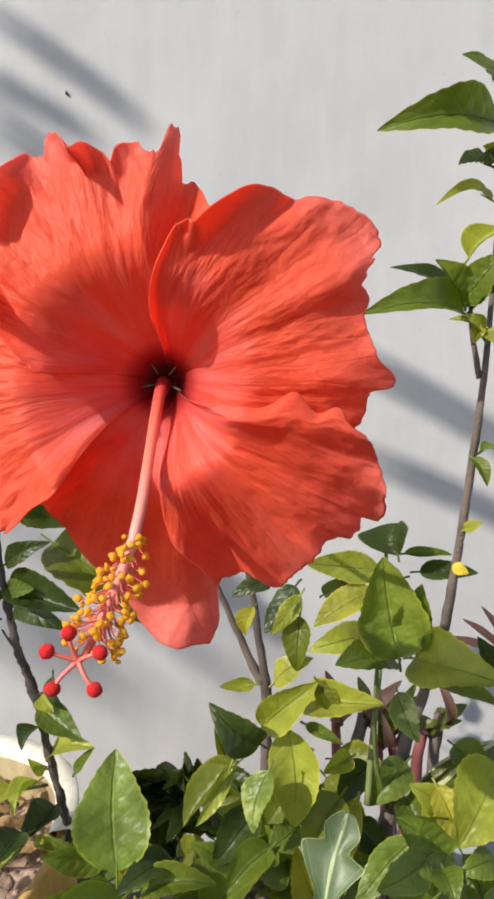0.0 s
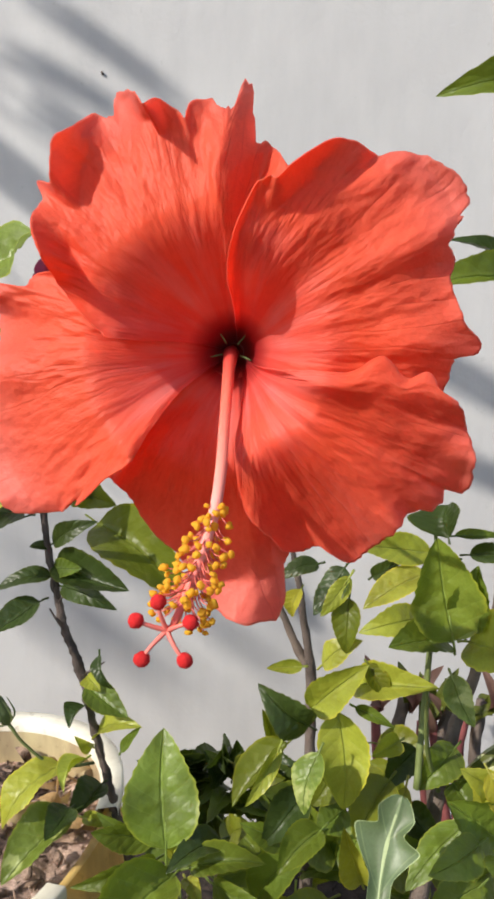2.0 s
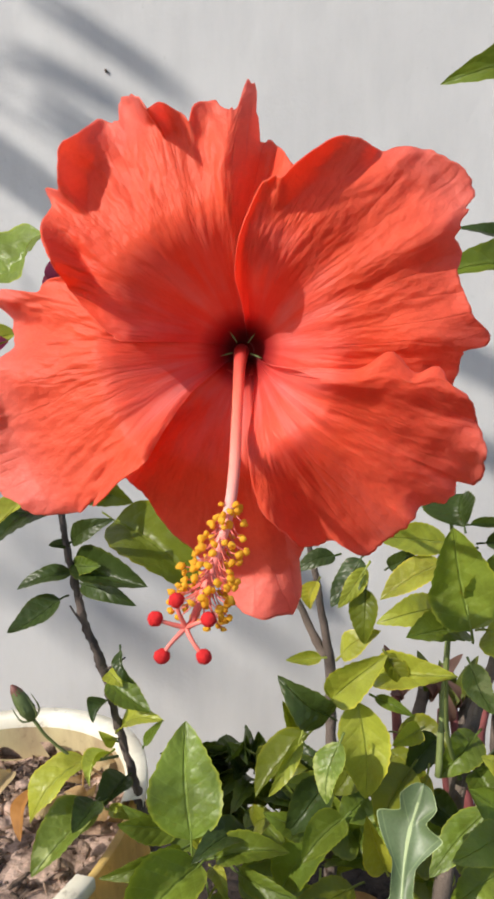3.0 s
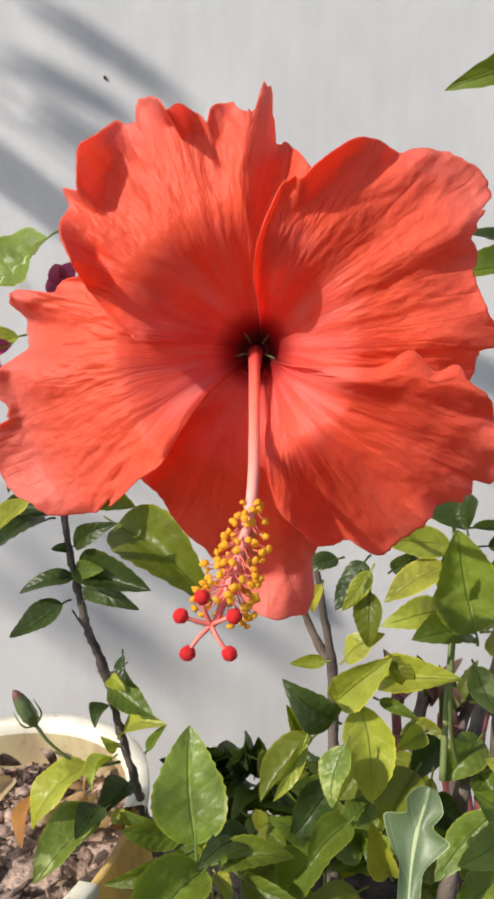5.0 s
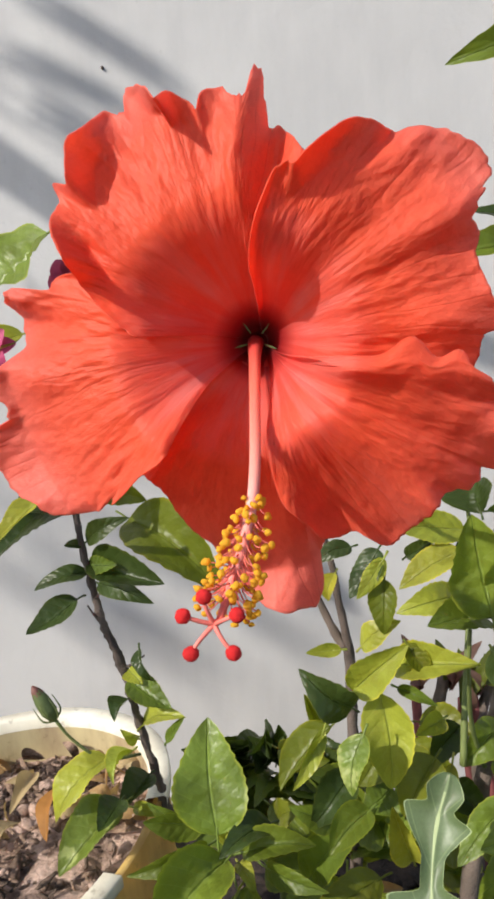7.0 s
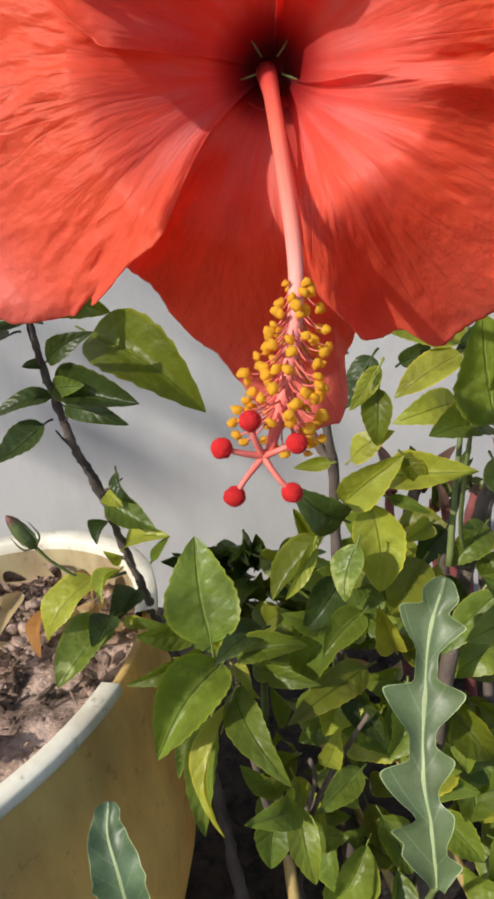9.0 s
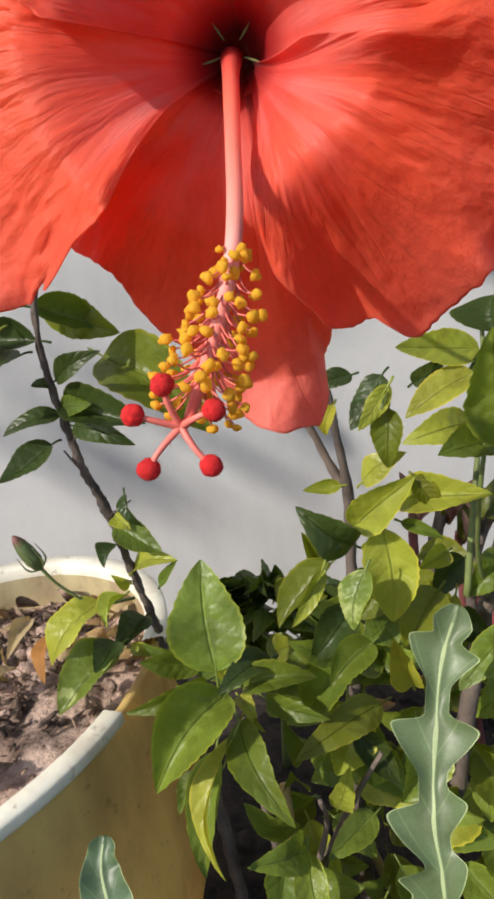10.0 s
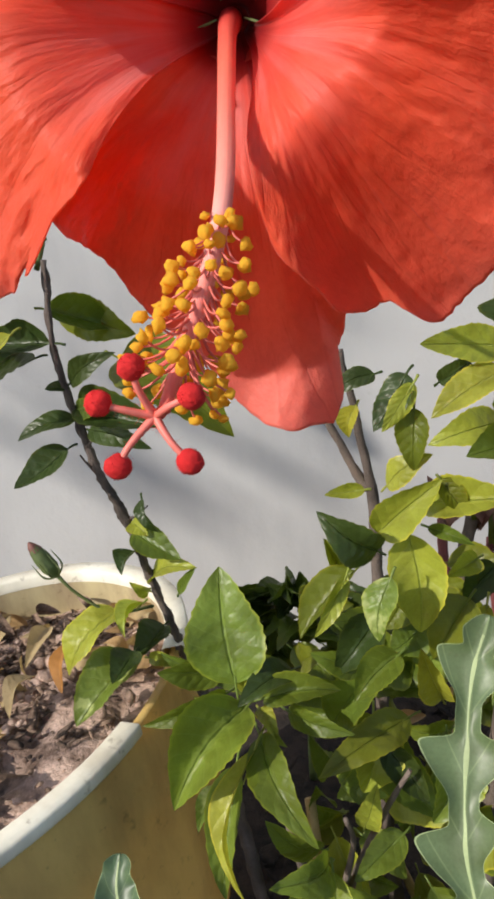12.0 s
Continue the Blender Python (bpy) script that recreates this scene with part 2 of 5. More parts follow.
def wall_material():
    mat, nt, b, out = nodes_of("pale_grey_painted_plaster")
    base = ramp(nt, noise_tex(nt, 2.2, 5), [(0.3, (0.436, 0.433, 0.439)), (0.7, (0.494, 0.491, 0.497))])
    stain = ramp(nt, noise_tex(nt, 1.0, 6, 0.62, None, (9, 9, 2.2)), [(0.36, (0.88, 0.88, 0.89)), (0.56, (1, 1, 1))])
    speck = ramp(nt, noise_tex(nt, 60.0, 4, 0.6), [(0.24, (0.80, 0.79, 0.77)), (0.34, (1, 1, 1))])
    col = mix_col(nt, 0.8, base, stain, "MULTIPLY")
    col = mix_col(nt, 0.6, col, speck, "MULTIPLY")
    nt.links.new(col, b.inputs["Base Color"])
    b.inputs["Roughness"].default_value = 0.85
    h = maths(nt, "ADD", maths(nt, "MULTIPLY", noise_tex(nt, 12.0, 3), 1.4), maths(nt, "MULTIPLY", noise_tex(nt, 160.0, 4), 0.25))
    bump(nt, b, h, 0.35, 0.006)
    return mat


def soil_material(name, dark, light):
    mat, nt, b, out = nodes_of(name)
    col = ramp(nt, noise_tex(nt, 40.0, 7, 0.65), [(0.38, dark), (0.58, light)])
    nt.links.new(mix_col(nt, 0.6, col, ramp(nt, noise_tex(nt, 300.0, 3), [(0.3, (0.6, 0.6, 0.6)), (0.7, (1.1, 1.1, 1.1))]), "MULTIPLY"), b.inputs["Base Color"])
    b.inputs["Roughness"].default_value = 0.95
    bump(nt, b, noise_tex(nt, 120.0, 6, 0.7), 0.9, 0.006)
    return mat


def pot_material(name, colour, grime, glow=0.0):
    mat, nt, b, out = nodes_of(name)
    run = ramp(nt, noise_tex(nt, 1.0, 5, 0.6, None, (16, 16, 5)), [(0.35, grime), (0.62, colour)])
    speck = ramp(nt, noise_tex(nt, 90.0, 5, 0.65), [(0.28, (0.35, 0.30, 0.24)), (0.40, (1, 1, 1))])
    nt.links.new(mix_col(nt, 0.7, run, speck, "MULTIPLY"), b.inputs["Base Color"])
    b.inputs["Roughness"].default_value = 0.5
    bump(nt, b, noise_tex(nt, 140.0, 4), 0.25, 0.002)
    if glow:
        translucent(nt, b, out, run, glow)
    return mat


WALL = wall_material()
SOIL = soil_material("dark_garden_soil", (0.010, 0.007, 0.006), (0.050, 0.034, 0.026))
POT_SOIL = soil_material("sandy_potting_soil", (0.17, 0.108, 0.08), (0.72, 0.51, 0.41))
POT_WALL = pot_material("weathered_yellow_pot", (0.95, 0.70, 0.25), (0.66, 0.43, 0.15), 0.32)
POT_RIM = pot_material("cream_pot_rim", (0.90, 0.86, 0.72), (0.62, 0.56, 0.44))
POT_INNER = pot_material("dirty_pot_lining", (0.62, 0.53, 0.30), (0.30, 0.21, 0.13))
CLOD = soil_material("pot_crumbs", (0.04, 0.026, 0.019), (0.42, 0.28, 0.20))


# ---- building helpers ----
def link_mesh(name, verts, faces, mats, parent=None, label="", uvs=None, smooth=True, slots=None):
    me = bpy.data.meshes.new(name)
    me.from_pydata([tuple(v) for v in verts], [], faces)
    for m in mats if isinstance(mats, (list, tuple)) else [mats]:
        me.materials.append(m)
    if uvs is not None:
        layer = me.uv_layers.new(name="UVMap")
        for loop in me.loops:
            layer.data[loop.index].uv = uvs[loop.vertex_index]
    if slots is not None:
        me.polygons.foreach_set("material_index", slots)
    if smooth:
        me.polygons.foreach_set("use_smooth", [True] * len(me.polygons))
    me.update()
    ob = new(name, me)
    if parent is not None:
        ob.parent = parent
    return tagged(ob, label)


def part(name, bm, material, parent, label=""):
    """Links a bmesh as one mesh object under a thing or a part."""
    me = bpy.data.meshes.new(name)
    bm.to_mesh(me)
    bm.free()
    me.materials.append(material)
    me.polygons.foreach_set("use_smooth", [True] * len(me.polygons))
    ob = new(name, me)
    if parent is not None:
        ob.parent = parent
    return tagged(ob, label)


def thing(name, label, category, group="", kind=""):
    return tagged(new(name), label, category, group, kind)


def smooth_line(points, steps):
    """A Catmull-Rom line through the points."""
    pts = [Vector(p) for p in points]
    pts = [2 * pts[0] - pts[1], *pts, 2 * pts[-1] - pts[-2]]
    out = []
    for i in range(1, len(pts) - 2):
        for k in range(steps):
            t = k / steps
            a, b, c, d = pts[i - 1 : i + 3]
            out.append(0.5 * (2 * b + (c - a) * t + (2 * a - 5 * b + 4 * c - d) * t * t + (3 * b - a - 3 * c + d) * t**3))
    return out + [pts[-2]]


def tube_data(points, radii, sides=8, steps=6, knobble=0.0):
    line = smooth_line(points, steps)
    verts, faces, uvs = [], [], []
    side = None
    n = len(line)
    for i, p in enumerate(line):
        way = (line[min(i + 1, n - 1)] - line[max(i - 1, 0)]).normalized()
        if side is None:
            side = way.orthogonal().normalized()
        side = (side - way * side.dot(way)).normalized()
        up = way.cross(side)
        f = i / (n - 1) * (len(radii) - 1)
        k = min(int(f), len(radii) - 2)
        r = radii[k] + (radii[k + 1] - radii[k]) * (f - k)
        for s in range(sides):
            a = 2 * math.pi * s / sides
            off = side * math.cos(a) + up * math.sin(a)
            rr = r * (1 + knobble * (noise.noise(p * 90 + off * 1.3) + 0.7 * noise.noise(p * 280 + off * 1.3)))
            verts.append(p + off * rr)
            uvs.append((s / sides, i / (n - 1)))
    for i in range(n - 1):
        for s in range(sides):
            a, b = i * sides + s, i * sides + (s + 1) % sides
            faces.append((a, b, b + sides, a + sides))
    faces.append(tuple(range(sides))[::-1])
    faces.append(tuple(range((n - 1) * sides, n * sides)))
    return verts, faces, uvs


def tube(name, points, radii, material, parent, label="", sides=8, steps=6, knobble=0.0):
    v, f, uv = tube_data(points, radii, sides, steps, knobble)
    return link_mesh(name, v, f, material, parent, label, uv)


leaf_count = [0]


def leaf(plant, base, tip, width, roll=0.0, tone="mid", fold=0.46, bow=0.085, teeth=0.085, name="leaf", stalk=True):
    """An ovate, toothed leaf with a folded midrib, a bowed length and wavy margins, on a short stalk."""
    leaf_count[0] += 1
    rng = random.Random(leaf_count[0] * 7 + 3)
    base, tip = Vector(base), Vector(tip)
    way = tip - base
    length = way.length
    way.normalize()
    face = Vector((-0.12, -0.80, 0.58))
    face = (face - way * face.dot(way))
    if face.length < 1e-3:
        face = way.orthogonal()
    face.normalize()
    face = Matrix.Rotation(radians(roll + rng.uniform(-8, 8)), 3, way) @ face
    side = way.cross(face)
    rows, cols = 25, 9
    fold *= rng.uniform(0.5, 1.9)
    bow *= rng.uniform(-0.4, 2.4)
    dish = rng.uniform(-0.25, 0.35)
    hook = rng.uniform(-0.05, 0.16)
    wave, ph, sway = rng.uniform(0.06, 0.2), rng.uniform(0, 6), rng.uniform(-0.06, 0.06)
    notches = rng.uniform(7.5, 11.5)
    verts, faces, uvs = [], [], []
    for i in range(rows):
        v = i / (rows - 1)
        shape = (math.sin(math.pi * v**0.76) ** 0.72) * (1 - 0.20 * v) * 1.13 if 0 < v < 1 else 0.0
        shape = max(shape, 0.015)
        tooth = 1 - teeth * 1.4 * ((v * notches) % 1.0) * (0.3 + v)
        for j in range(cols):
            u = j / (cols - 1) * 2 - 1
            edge = tooth if abs(u) > 0.99 else 1.0
            half = width * 0.5 * shape
            au = abs(u)
            lift = au * half * fold + bow * length * math.sin(math.pi * v) * 1.0
            lift += dish * half * au * au - hook * length * max(0, v - 0.6) ** 2 * 4
            lift += wave * half * au * au * math.sin(v * 9 + ph + (2.2 if u > 0 else 0))
            lift -= 0.05 * half * math.sin(au * 7 + v * 40) * (1 - au)
            p = base + way * (length * v) + side * (half * u * edge * (1 - 0.12 * fold) + sway * length * math.sin(math.pi * v)) + face * lift
            verts.append(p)
            uvs.append((j / (cols - 1), v))
    for i in range(rows - 1):
        for j in range(cols - 1):
            a = i * cols + j
            faces.append((a, a + 1, a + cols + 1, a + cols))
    if stalk:
        n0 = len(verts)
        s = length * 0.16
        sv, sf, _ = tube_data([base - way * s - face * s * 0.35, base - way * s * 0.4 - face * 0.0004, base + way * length * 0.25 + face * bow * length * 0.55], [0.0009, 0.0008, 0.0004], 5, 3)
        verts += sv
        uvs += [(0.5, 0.02)] * len(sv)
        faces += [tuple(k + n0 for k in f) for f in sf]
    return link_mesh(name, verts, faces, LEAF[tone], plant, "", uvs)


# ---- the setting ----
WALL_Y = 0.95


def box(name, lo, hi, material, parent=None, label=""):
    bm = bmesh.new()
    bmesh.ops.create_cube(bm, size=1)
    for v in bm.verts:
        v.co = Vector([lo[k] + (v.co[k] + 0.5) * (hi[k] - lo[k]) for k in range(3)])
    return part(name, bm, material, parent, label)


def plaster_wall():
    """A plastered garden wall, its face slightly uneven."""
    nx, nz, x0, x1, z0, z1 = 120, 90, -2.5, 2.5, -0.2, 2.6
    verts, faces = [], []
    for k in range(nz + 1):
        for i in range(nx + 1):
            x, z = x0 + (x1 - x0) * i / nx, z0 + (z1 - z0) * k / nz
            verts.append((x, WALL_Y + 0.004 * noise.noise((x * 3, z * 3, 0.5)) + 0.0012 * noise.noise((x * 17, z * 17, 2)), z))
    for k in range(nz):
        for i in range(nx):
            a = k * (nx + 1) + i
            faces.append((a, a + 1, a + nx + 2, a + nx + 1))
    n = len(verts)
    verts += [(x0, 1.15, z0), (x1, 1.15, z0), (x1, 1.15, z1), (x0, 1.15, z1)]
    row = nx + 1
    top = nz * row
    faces += [(n + 1, n, n + 3, n + 2)]
    faces += [(n, n + 1, *range(nx, -1, -1)), (*range(top, top + row), n + 2, n + 3)]
    faces += [(n + 3, n, *range(0, top + 1, row)), (n + 1, n + 2, *range(top + nx, nx - 1, -row))]
    ob = link_mesh("wall_north", verts, faces, WALL, None, "", None)
    return tagged(ob, "pale grey painted plaster garden wall with faint stains", "wall", "", "structure")


wall = plaster_wall()
box("nail_hole", (-0.2600, WALL_Y - 0.0045, 1.0785), (-0.2575, WALL_Y + 0.004, 1.0818), BARK, wall, "small dark nail hole")


def ground_sheet():
    """Bare soil, finely lumpy beside the wall and reaching out to the horizon."""
    verts, faces = [], []
    near = np.linspace(-1.2, 1.2, 121)
    xs = np.concatenate([[-400, -60, -10, -3], near, [3, 10, 60, 400]])
    ys = np.concatenate([[-400, -60, -10, -3], np.linspace(-1.2, 1.2, 121), [3, 10, 60, 400]])
    for y in ys:
        for x in xs:
            lump = 0.012 * noise.noise((x * 9, y * 9, 0)) + 0.006 * noise.noise((x * 31, y * 31, 3)) if abs(x) < 1.3 and abs(y) < 1.3 else 0
            verts.append((x, y, lump - 0.006))
    w = len(xs)
    for k in range(len(ys) - 1):
        for i in range(w - 1):
            a = k * w + i
            faces.append((a, a + 1, a + w + 1, a + w))
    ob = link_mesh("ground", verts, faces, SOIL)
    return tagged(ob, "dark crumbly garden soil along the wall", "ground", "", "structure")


ground_sheet()

# ---- the flower ----
CENTRE = Vector((0.0082, 0.273, 0.7005))
FLOWER_SCALE, FLOWER_SHIFT = 0.93, Vector((0.0267, 0.0107, 0.0491))
flower = thing("hibiscus_flower", "large open coral-red hibiscus flower with frilled petals", "flower")
flower.matrix_world = Matrix.Translation(FLOWER_SHIFT) @ Matrix.Diagonal((FLOWER_SCALE, FLOWER_SCALE, FLOWER_SCALE, 1))


def petal(reach, over_low, over_high, seed, label="", cup=0.0, push=0.0, curls=(), claw=0.3, wrinkle=1.0, folds=(), claw_r=17.0, scallop=0.0, mouth=37.0):
    """A frilled petal. reach: pairs of degrees round the throat and millimetres to the edge, from one side to the other.
    over_low, over_high: how far each side lies in front of its neighbour, in millimetres. curls: degrees, spread and millimetres by which the edge rolls back (forward: minus), and where along the petal it begins. folds: degrees, spread, millimetres and reach from and to of a broad swell; a spread below nought makes a step that stays up past the angle."""
    rng = random.Random(seed)
    angles = np.array([a for a, _ in reach], float)
    sizes = np.array([r for _, r in reach], float)
    nu, nv = 84, 220
    lo, hi = angles[0], angles[-1]
    fine = np.linspace(lo, hi, nv)
    radius = np.interp(fine, angles, sizes)
    kernel = np.array([0.25, 0.5, 0.25])
    radius = np.convolve(np.r_[radius[0], radius, radius[-1]], kernel, "valid") * 1.03
    verts, faces, uvs = [], [], []
    ph = [rng.uniform(0, 6.28) for _ in range(8)]
    for i in range(nu):
        u = i / (nu - 1)
        for j in range(nv):
            v = j / (nv - 1)
            rim = radius[j] + 0.7 * noise.noise((v * 26, seed * 2.0, 0)) + 0.8 * noise.noise((v * 60, seed * 2.0, 3))
            r = 3.0 + (rim - 3.0) * u
            ang = radians(0.5 * (lo + hi) + (fine[j] - 0.5 * (lo + hi)) * (1 - claw * math.exp(-((r / claw_r) ** 2))))
            ang += radians(scallop) * math.sin(r / 3.6 + ph[0] + 1.5 * math.sin(r / 9.0)) * max(0, (v - 0.84) / 0.16) ** 1.5 * min(1, r / 40)
            # funnel: steep in the throat, opening flat, edge rolling gently back
            q = min(r / mouth, 1.0)
            depth = -42.0 * (q * q * (3 - 2 * q)) ** 0.8
            depth += 16.0 * min(r / 80.0, 1.04) ** 3
            depth -= (over_low * (1 - v) + over_high * v) * min(u * 2.5, 1)
            depth -= cup * math.sin(math.pi * v) * u
            # radial pleats, growing into frills at the edge
            pleat = math.sin(v * 31 + ph[2] + 1.2 * math.sin(v * 9 + ph[3])) * 0.45 + math.sin(v * 53 + ph[4] + 2 * u) * 0.2
            depth += pleat * wrinkle * min(u * 1.6, 1) * (0.7 + 0.3 * math.sin(u * 9 + ph[7]))
            frill = math.sin(v * 19 + ph[5]) * 2.4 + math.sin(v * 37 + ph[6]) * 1.6
            depth += frill * u**6
            swell = push * u
            for at, spread, mm, *start in curls:
                start = (start[0] if start else 0.74) + 0.03 * noise.noise((fine[j] / 3, at, 2))
                swell += mm * math.exp(-(((fine[j] - at) / spread) ** 2)) * max(0, (u - start) / (1 - start)) ** (1.2 if start > 0.78 else 1.6)
            for at, spread, mm, r0, r1 in folds:
                k = min(1, max(0, (r - r0) / (r1 - r0)))
                x = (fine[j] - at) / abs(spread)
                swell += mm * k * k * (3 - 2 * k) * (math.exp(-x * x) if spread > 0 else 1 / (1 + math.exp(-2.5 * x)))
            # crepe-like wrinkles that run out from the throat
            arc = (fine[j] - fine[0]) * 0.9
            bend = 0.8 * noise.noise((arc / 9, r / 12, 5 + seed))
            patch = 0.5 + 0.9 * noise.noise((arc / 14, r / 22, 9 + seed))
            crepe = 1.0 * patch * noise.noise((arc / 2.8 + bend, r / 7.5, seed * 7.1)) + 0.34 * noise.noise((arc / 1.5 + bend, r / 3.2, seed * 4.1)) + 0.9 * noise.noise((arc / 6.5, r / 24.0, seed * 3.3))
            depth += crepe * wrinkle * min(1, max(0, u - 0.15) * 2.2)
            # the outermost edge curls
            curl = max(0.0, u - 0.9) / 0.1
            depth += 1.6 * curl * curl * math.sin(v * 13 + ph[1])
            r *= 1 + swell / 205
            depth += swell
            verts.append((CENTRE.x + r * math.cos(ang) / 1000, CENTRE.y + depth / 1000, CENTRE.z + r * math.sin(ang) / 1000))
            uvs.append((v * (hi - lo) / 100.0 + seed, u * rim / 85.0))
    for i in range(nu - 1):
        for j in range(nv - 1):
            a = i * nv + j
            faces.append((a, a + 1, a + nv + 1, a + nv))
    ob = link_mesh("petal", verts, faces, PETAL, flower, label, uvs)
    thick = ob.modifiers.new("thickness", "SOLIDIFY")
    thick.thickness, thick.offset = 0.00035, 1
    return ob


# upper petal, its top edge notched and one corner drawn up into a spur
petal([(52, 40), (69.4, 56.1), (81.2, 62.3), (81.8, 58.6), (82.3, 67.4), (82.9, 54.2), (83.5, 88.3), (84, 50.1), (84.6, 97.8), (85.1, 68.2), (85.7, 90.8), (86.3, 72.3), (86.8, 93.9), (87.4, 61), (87.9, 76.4), (89.1, 69.2), (89.6, 74.5), (90.2, 68.1), (90.8, 75.5), (91.3, 70), (91.9, 74.6), (97.5, 71.9), (98.6, 65.7), (103.7, 75.9), (106.5, 73.8), (107, 79.6), (114.3, 84.2), (114.9, 79.5), (115.5, 87.5), (116, 70.5), (116.6, 82), (117.2, 76.8), (119.4, 82.6), (128.9, 84), (135.7, 70.2), (138.5, 77.7), (140.2, 69.1), (145.2, 68.2), (150.8, 55.8), (175, 30.8)], -4, 4, 1, "", 2.0, 0, ((129, 8, -24, 0.80), (150, 6, -20, 0.78), (113, 3.0, 4), (106.5, 4, -16, 0.86), (119, 2.5, 3), (139.5, 3, 5), (97, 2.5, -3), (88, 2.0, -2)), 0.2, 1.0, ((79, 5, 15, 30, 56), (89, 4, -5, 30, 60), (64, 8, 3, 25, 45), (117, 5, 3.5, 45, 75), (108, 4, -3, 45, 75), (98, 4, 2, 40, 70), (140, 6, -3, 40, 65), (164, -7, -9, 14, 32)), 17.0, 0.0, 45.0)
# petal with a pointed outer corner
petal([(-34, 40), (-9.7, 67.9), (-5, 69.9), (-2.4, 69), (-1.4, 71.2), (-0.9, 66.2), (-0.3, 80.2), (0.2, 75.2), (1.2, 78.2), (1.7, 75.3), (2.2, 79), (2.8, 75.2), (3.3, 77.4), (3.8, 74.7), (6.4, 72.1), (16.2, 70.8), (21.4, 74.4), (25, 73.9), (25.5, 77.2), (26.6, 78.3), (27.1, 77), (27.6, 81.3), (28.1, 79), (28.7, 87.2), (29.2, 77.3), (29.7, 85.3), (31.8, 87), (32.3, 85.7), (32.8, 87.2), (36.4, 87.2), (43.7, 81.1), (49.4, 73.8), (49.9, 71.4), (55.6, 72.7), (58.7, 70.2), (66.5, 50.5), (68, 51.2), (72.2, 48.2), (75.8, 31.8), (79.4, 20)], -5, 5, 2, "", 2.0, -3, ((60, 8, -7, 0.74), (50, 2.5, 7, 0.8), (37, 6, -4, 0.82), (22, 3, 4), (3, 5, 7), (72, 5, -2)), 0.12, 1.05, ((50, -14, -6, 8, 26), (28, 5, -3, 35, 70), (12, 5, 2.5, 35, 65), (2, 5, -2, 40, 70), (22, 20, -3, 45, 85), (-14, 10, 4, 22, 44)))
# petal with a deep fold in its outer edge
petal([(140, 50), (151.6, 57.3), (156.1, 57.7), (158.3, 62.7), (163.3, 64.7), (163.7, 71.9), (164.2, 75.2), (164.6, 81.5), (165.5, 80), (166, 84.8), (166.4, 80), (166.8, 84.5), (167.3, 80.5), (167.7, 83), (171.8, 76.3), (173.6, 78.5), (178.5, 75.8), (181.6, 82.8), (186.5, 87.6), (188.8, 87.9), (192.8, 83.4), (194.6, 85.6), (195, 80.7), (195.5, 89.9), (196.8, 93.7), (197.3, 90.9), (197.7, 94.4), (198.2, 91.8), (198.6, 94.2), (199.1, 92.6), (200.4, 95.2), (209.4, 96.6), (218.8, 87.5), (225.9, 71.4), (226.4, 74), (226.8, 64.1), (227.7, 62.6), (228.2, 66.5), (231.3, 49.7), (238, 38.8)], -4, 8, 3, "", 0, 0, ((167, 3, -8), (172, 3, 6), (183, 3, -6), (203, 5, 5), (214, 4, -6), (224, 3, 2)), 0.46, 1.25, ((236, 8, -6, 12, 40), (205, 8, 3, 40, 80), (188, 6, -3.5, 40, 75), (172, 5, 3, 40, 70)), 25.0, 0.0, 42.0)
# lowest petal, tucked behind its neighbours
petal([(196, 34), (204.9, 49.8), (212.7, 56.8), (222.2, 59.1), (229.4, 56.3), (233.9, 56.3), (237.8, 58.3), (243.4, 64.5), (255.6, 71.5), (265.1, 88.6), (270.1, 94.7), (272.3, 95.2), (274, 97.8), (279, 96), (279.6, 99.1), (280.1, 96.2), (281.2, 94.3), (281.8, 89), (282.3, 94.5), (282.9, 76.2), (283.5, 75.2), (284, 78.1), (284.6, 71.2), (285.1, 76.8), (285.7, 71.1), (286.2, 74.8), (286.8, 70.4), (287.4, 70.7), (290.1, 66), (301.8, 57.6), (318, 40)], -6, -26, 5, "", 0, 1, ((272, 4, -5), (279, 2, 4), (284, 3, 7)), 0.0, 1.3, ((278, 4, -3, 35, 70), (268, 5, 2, 35, 70), (215, 14, 9, 14, 30)), 17.0, 0.0, 43.0)
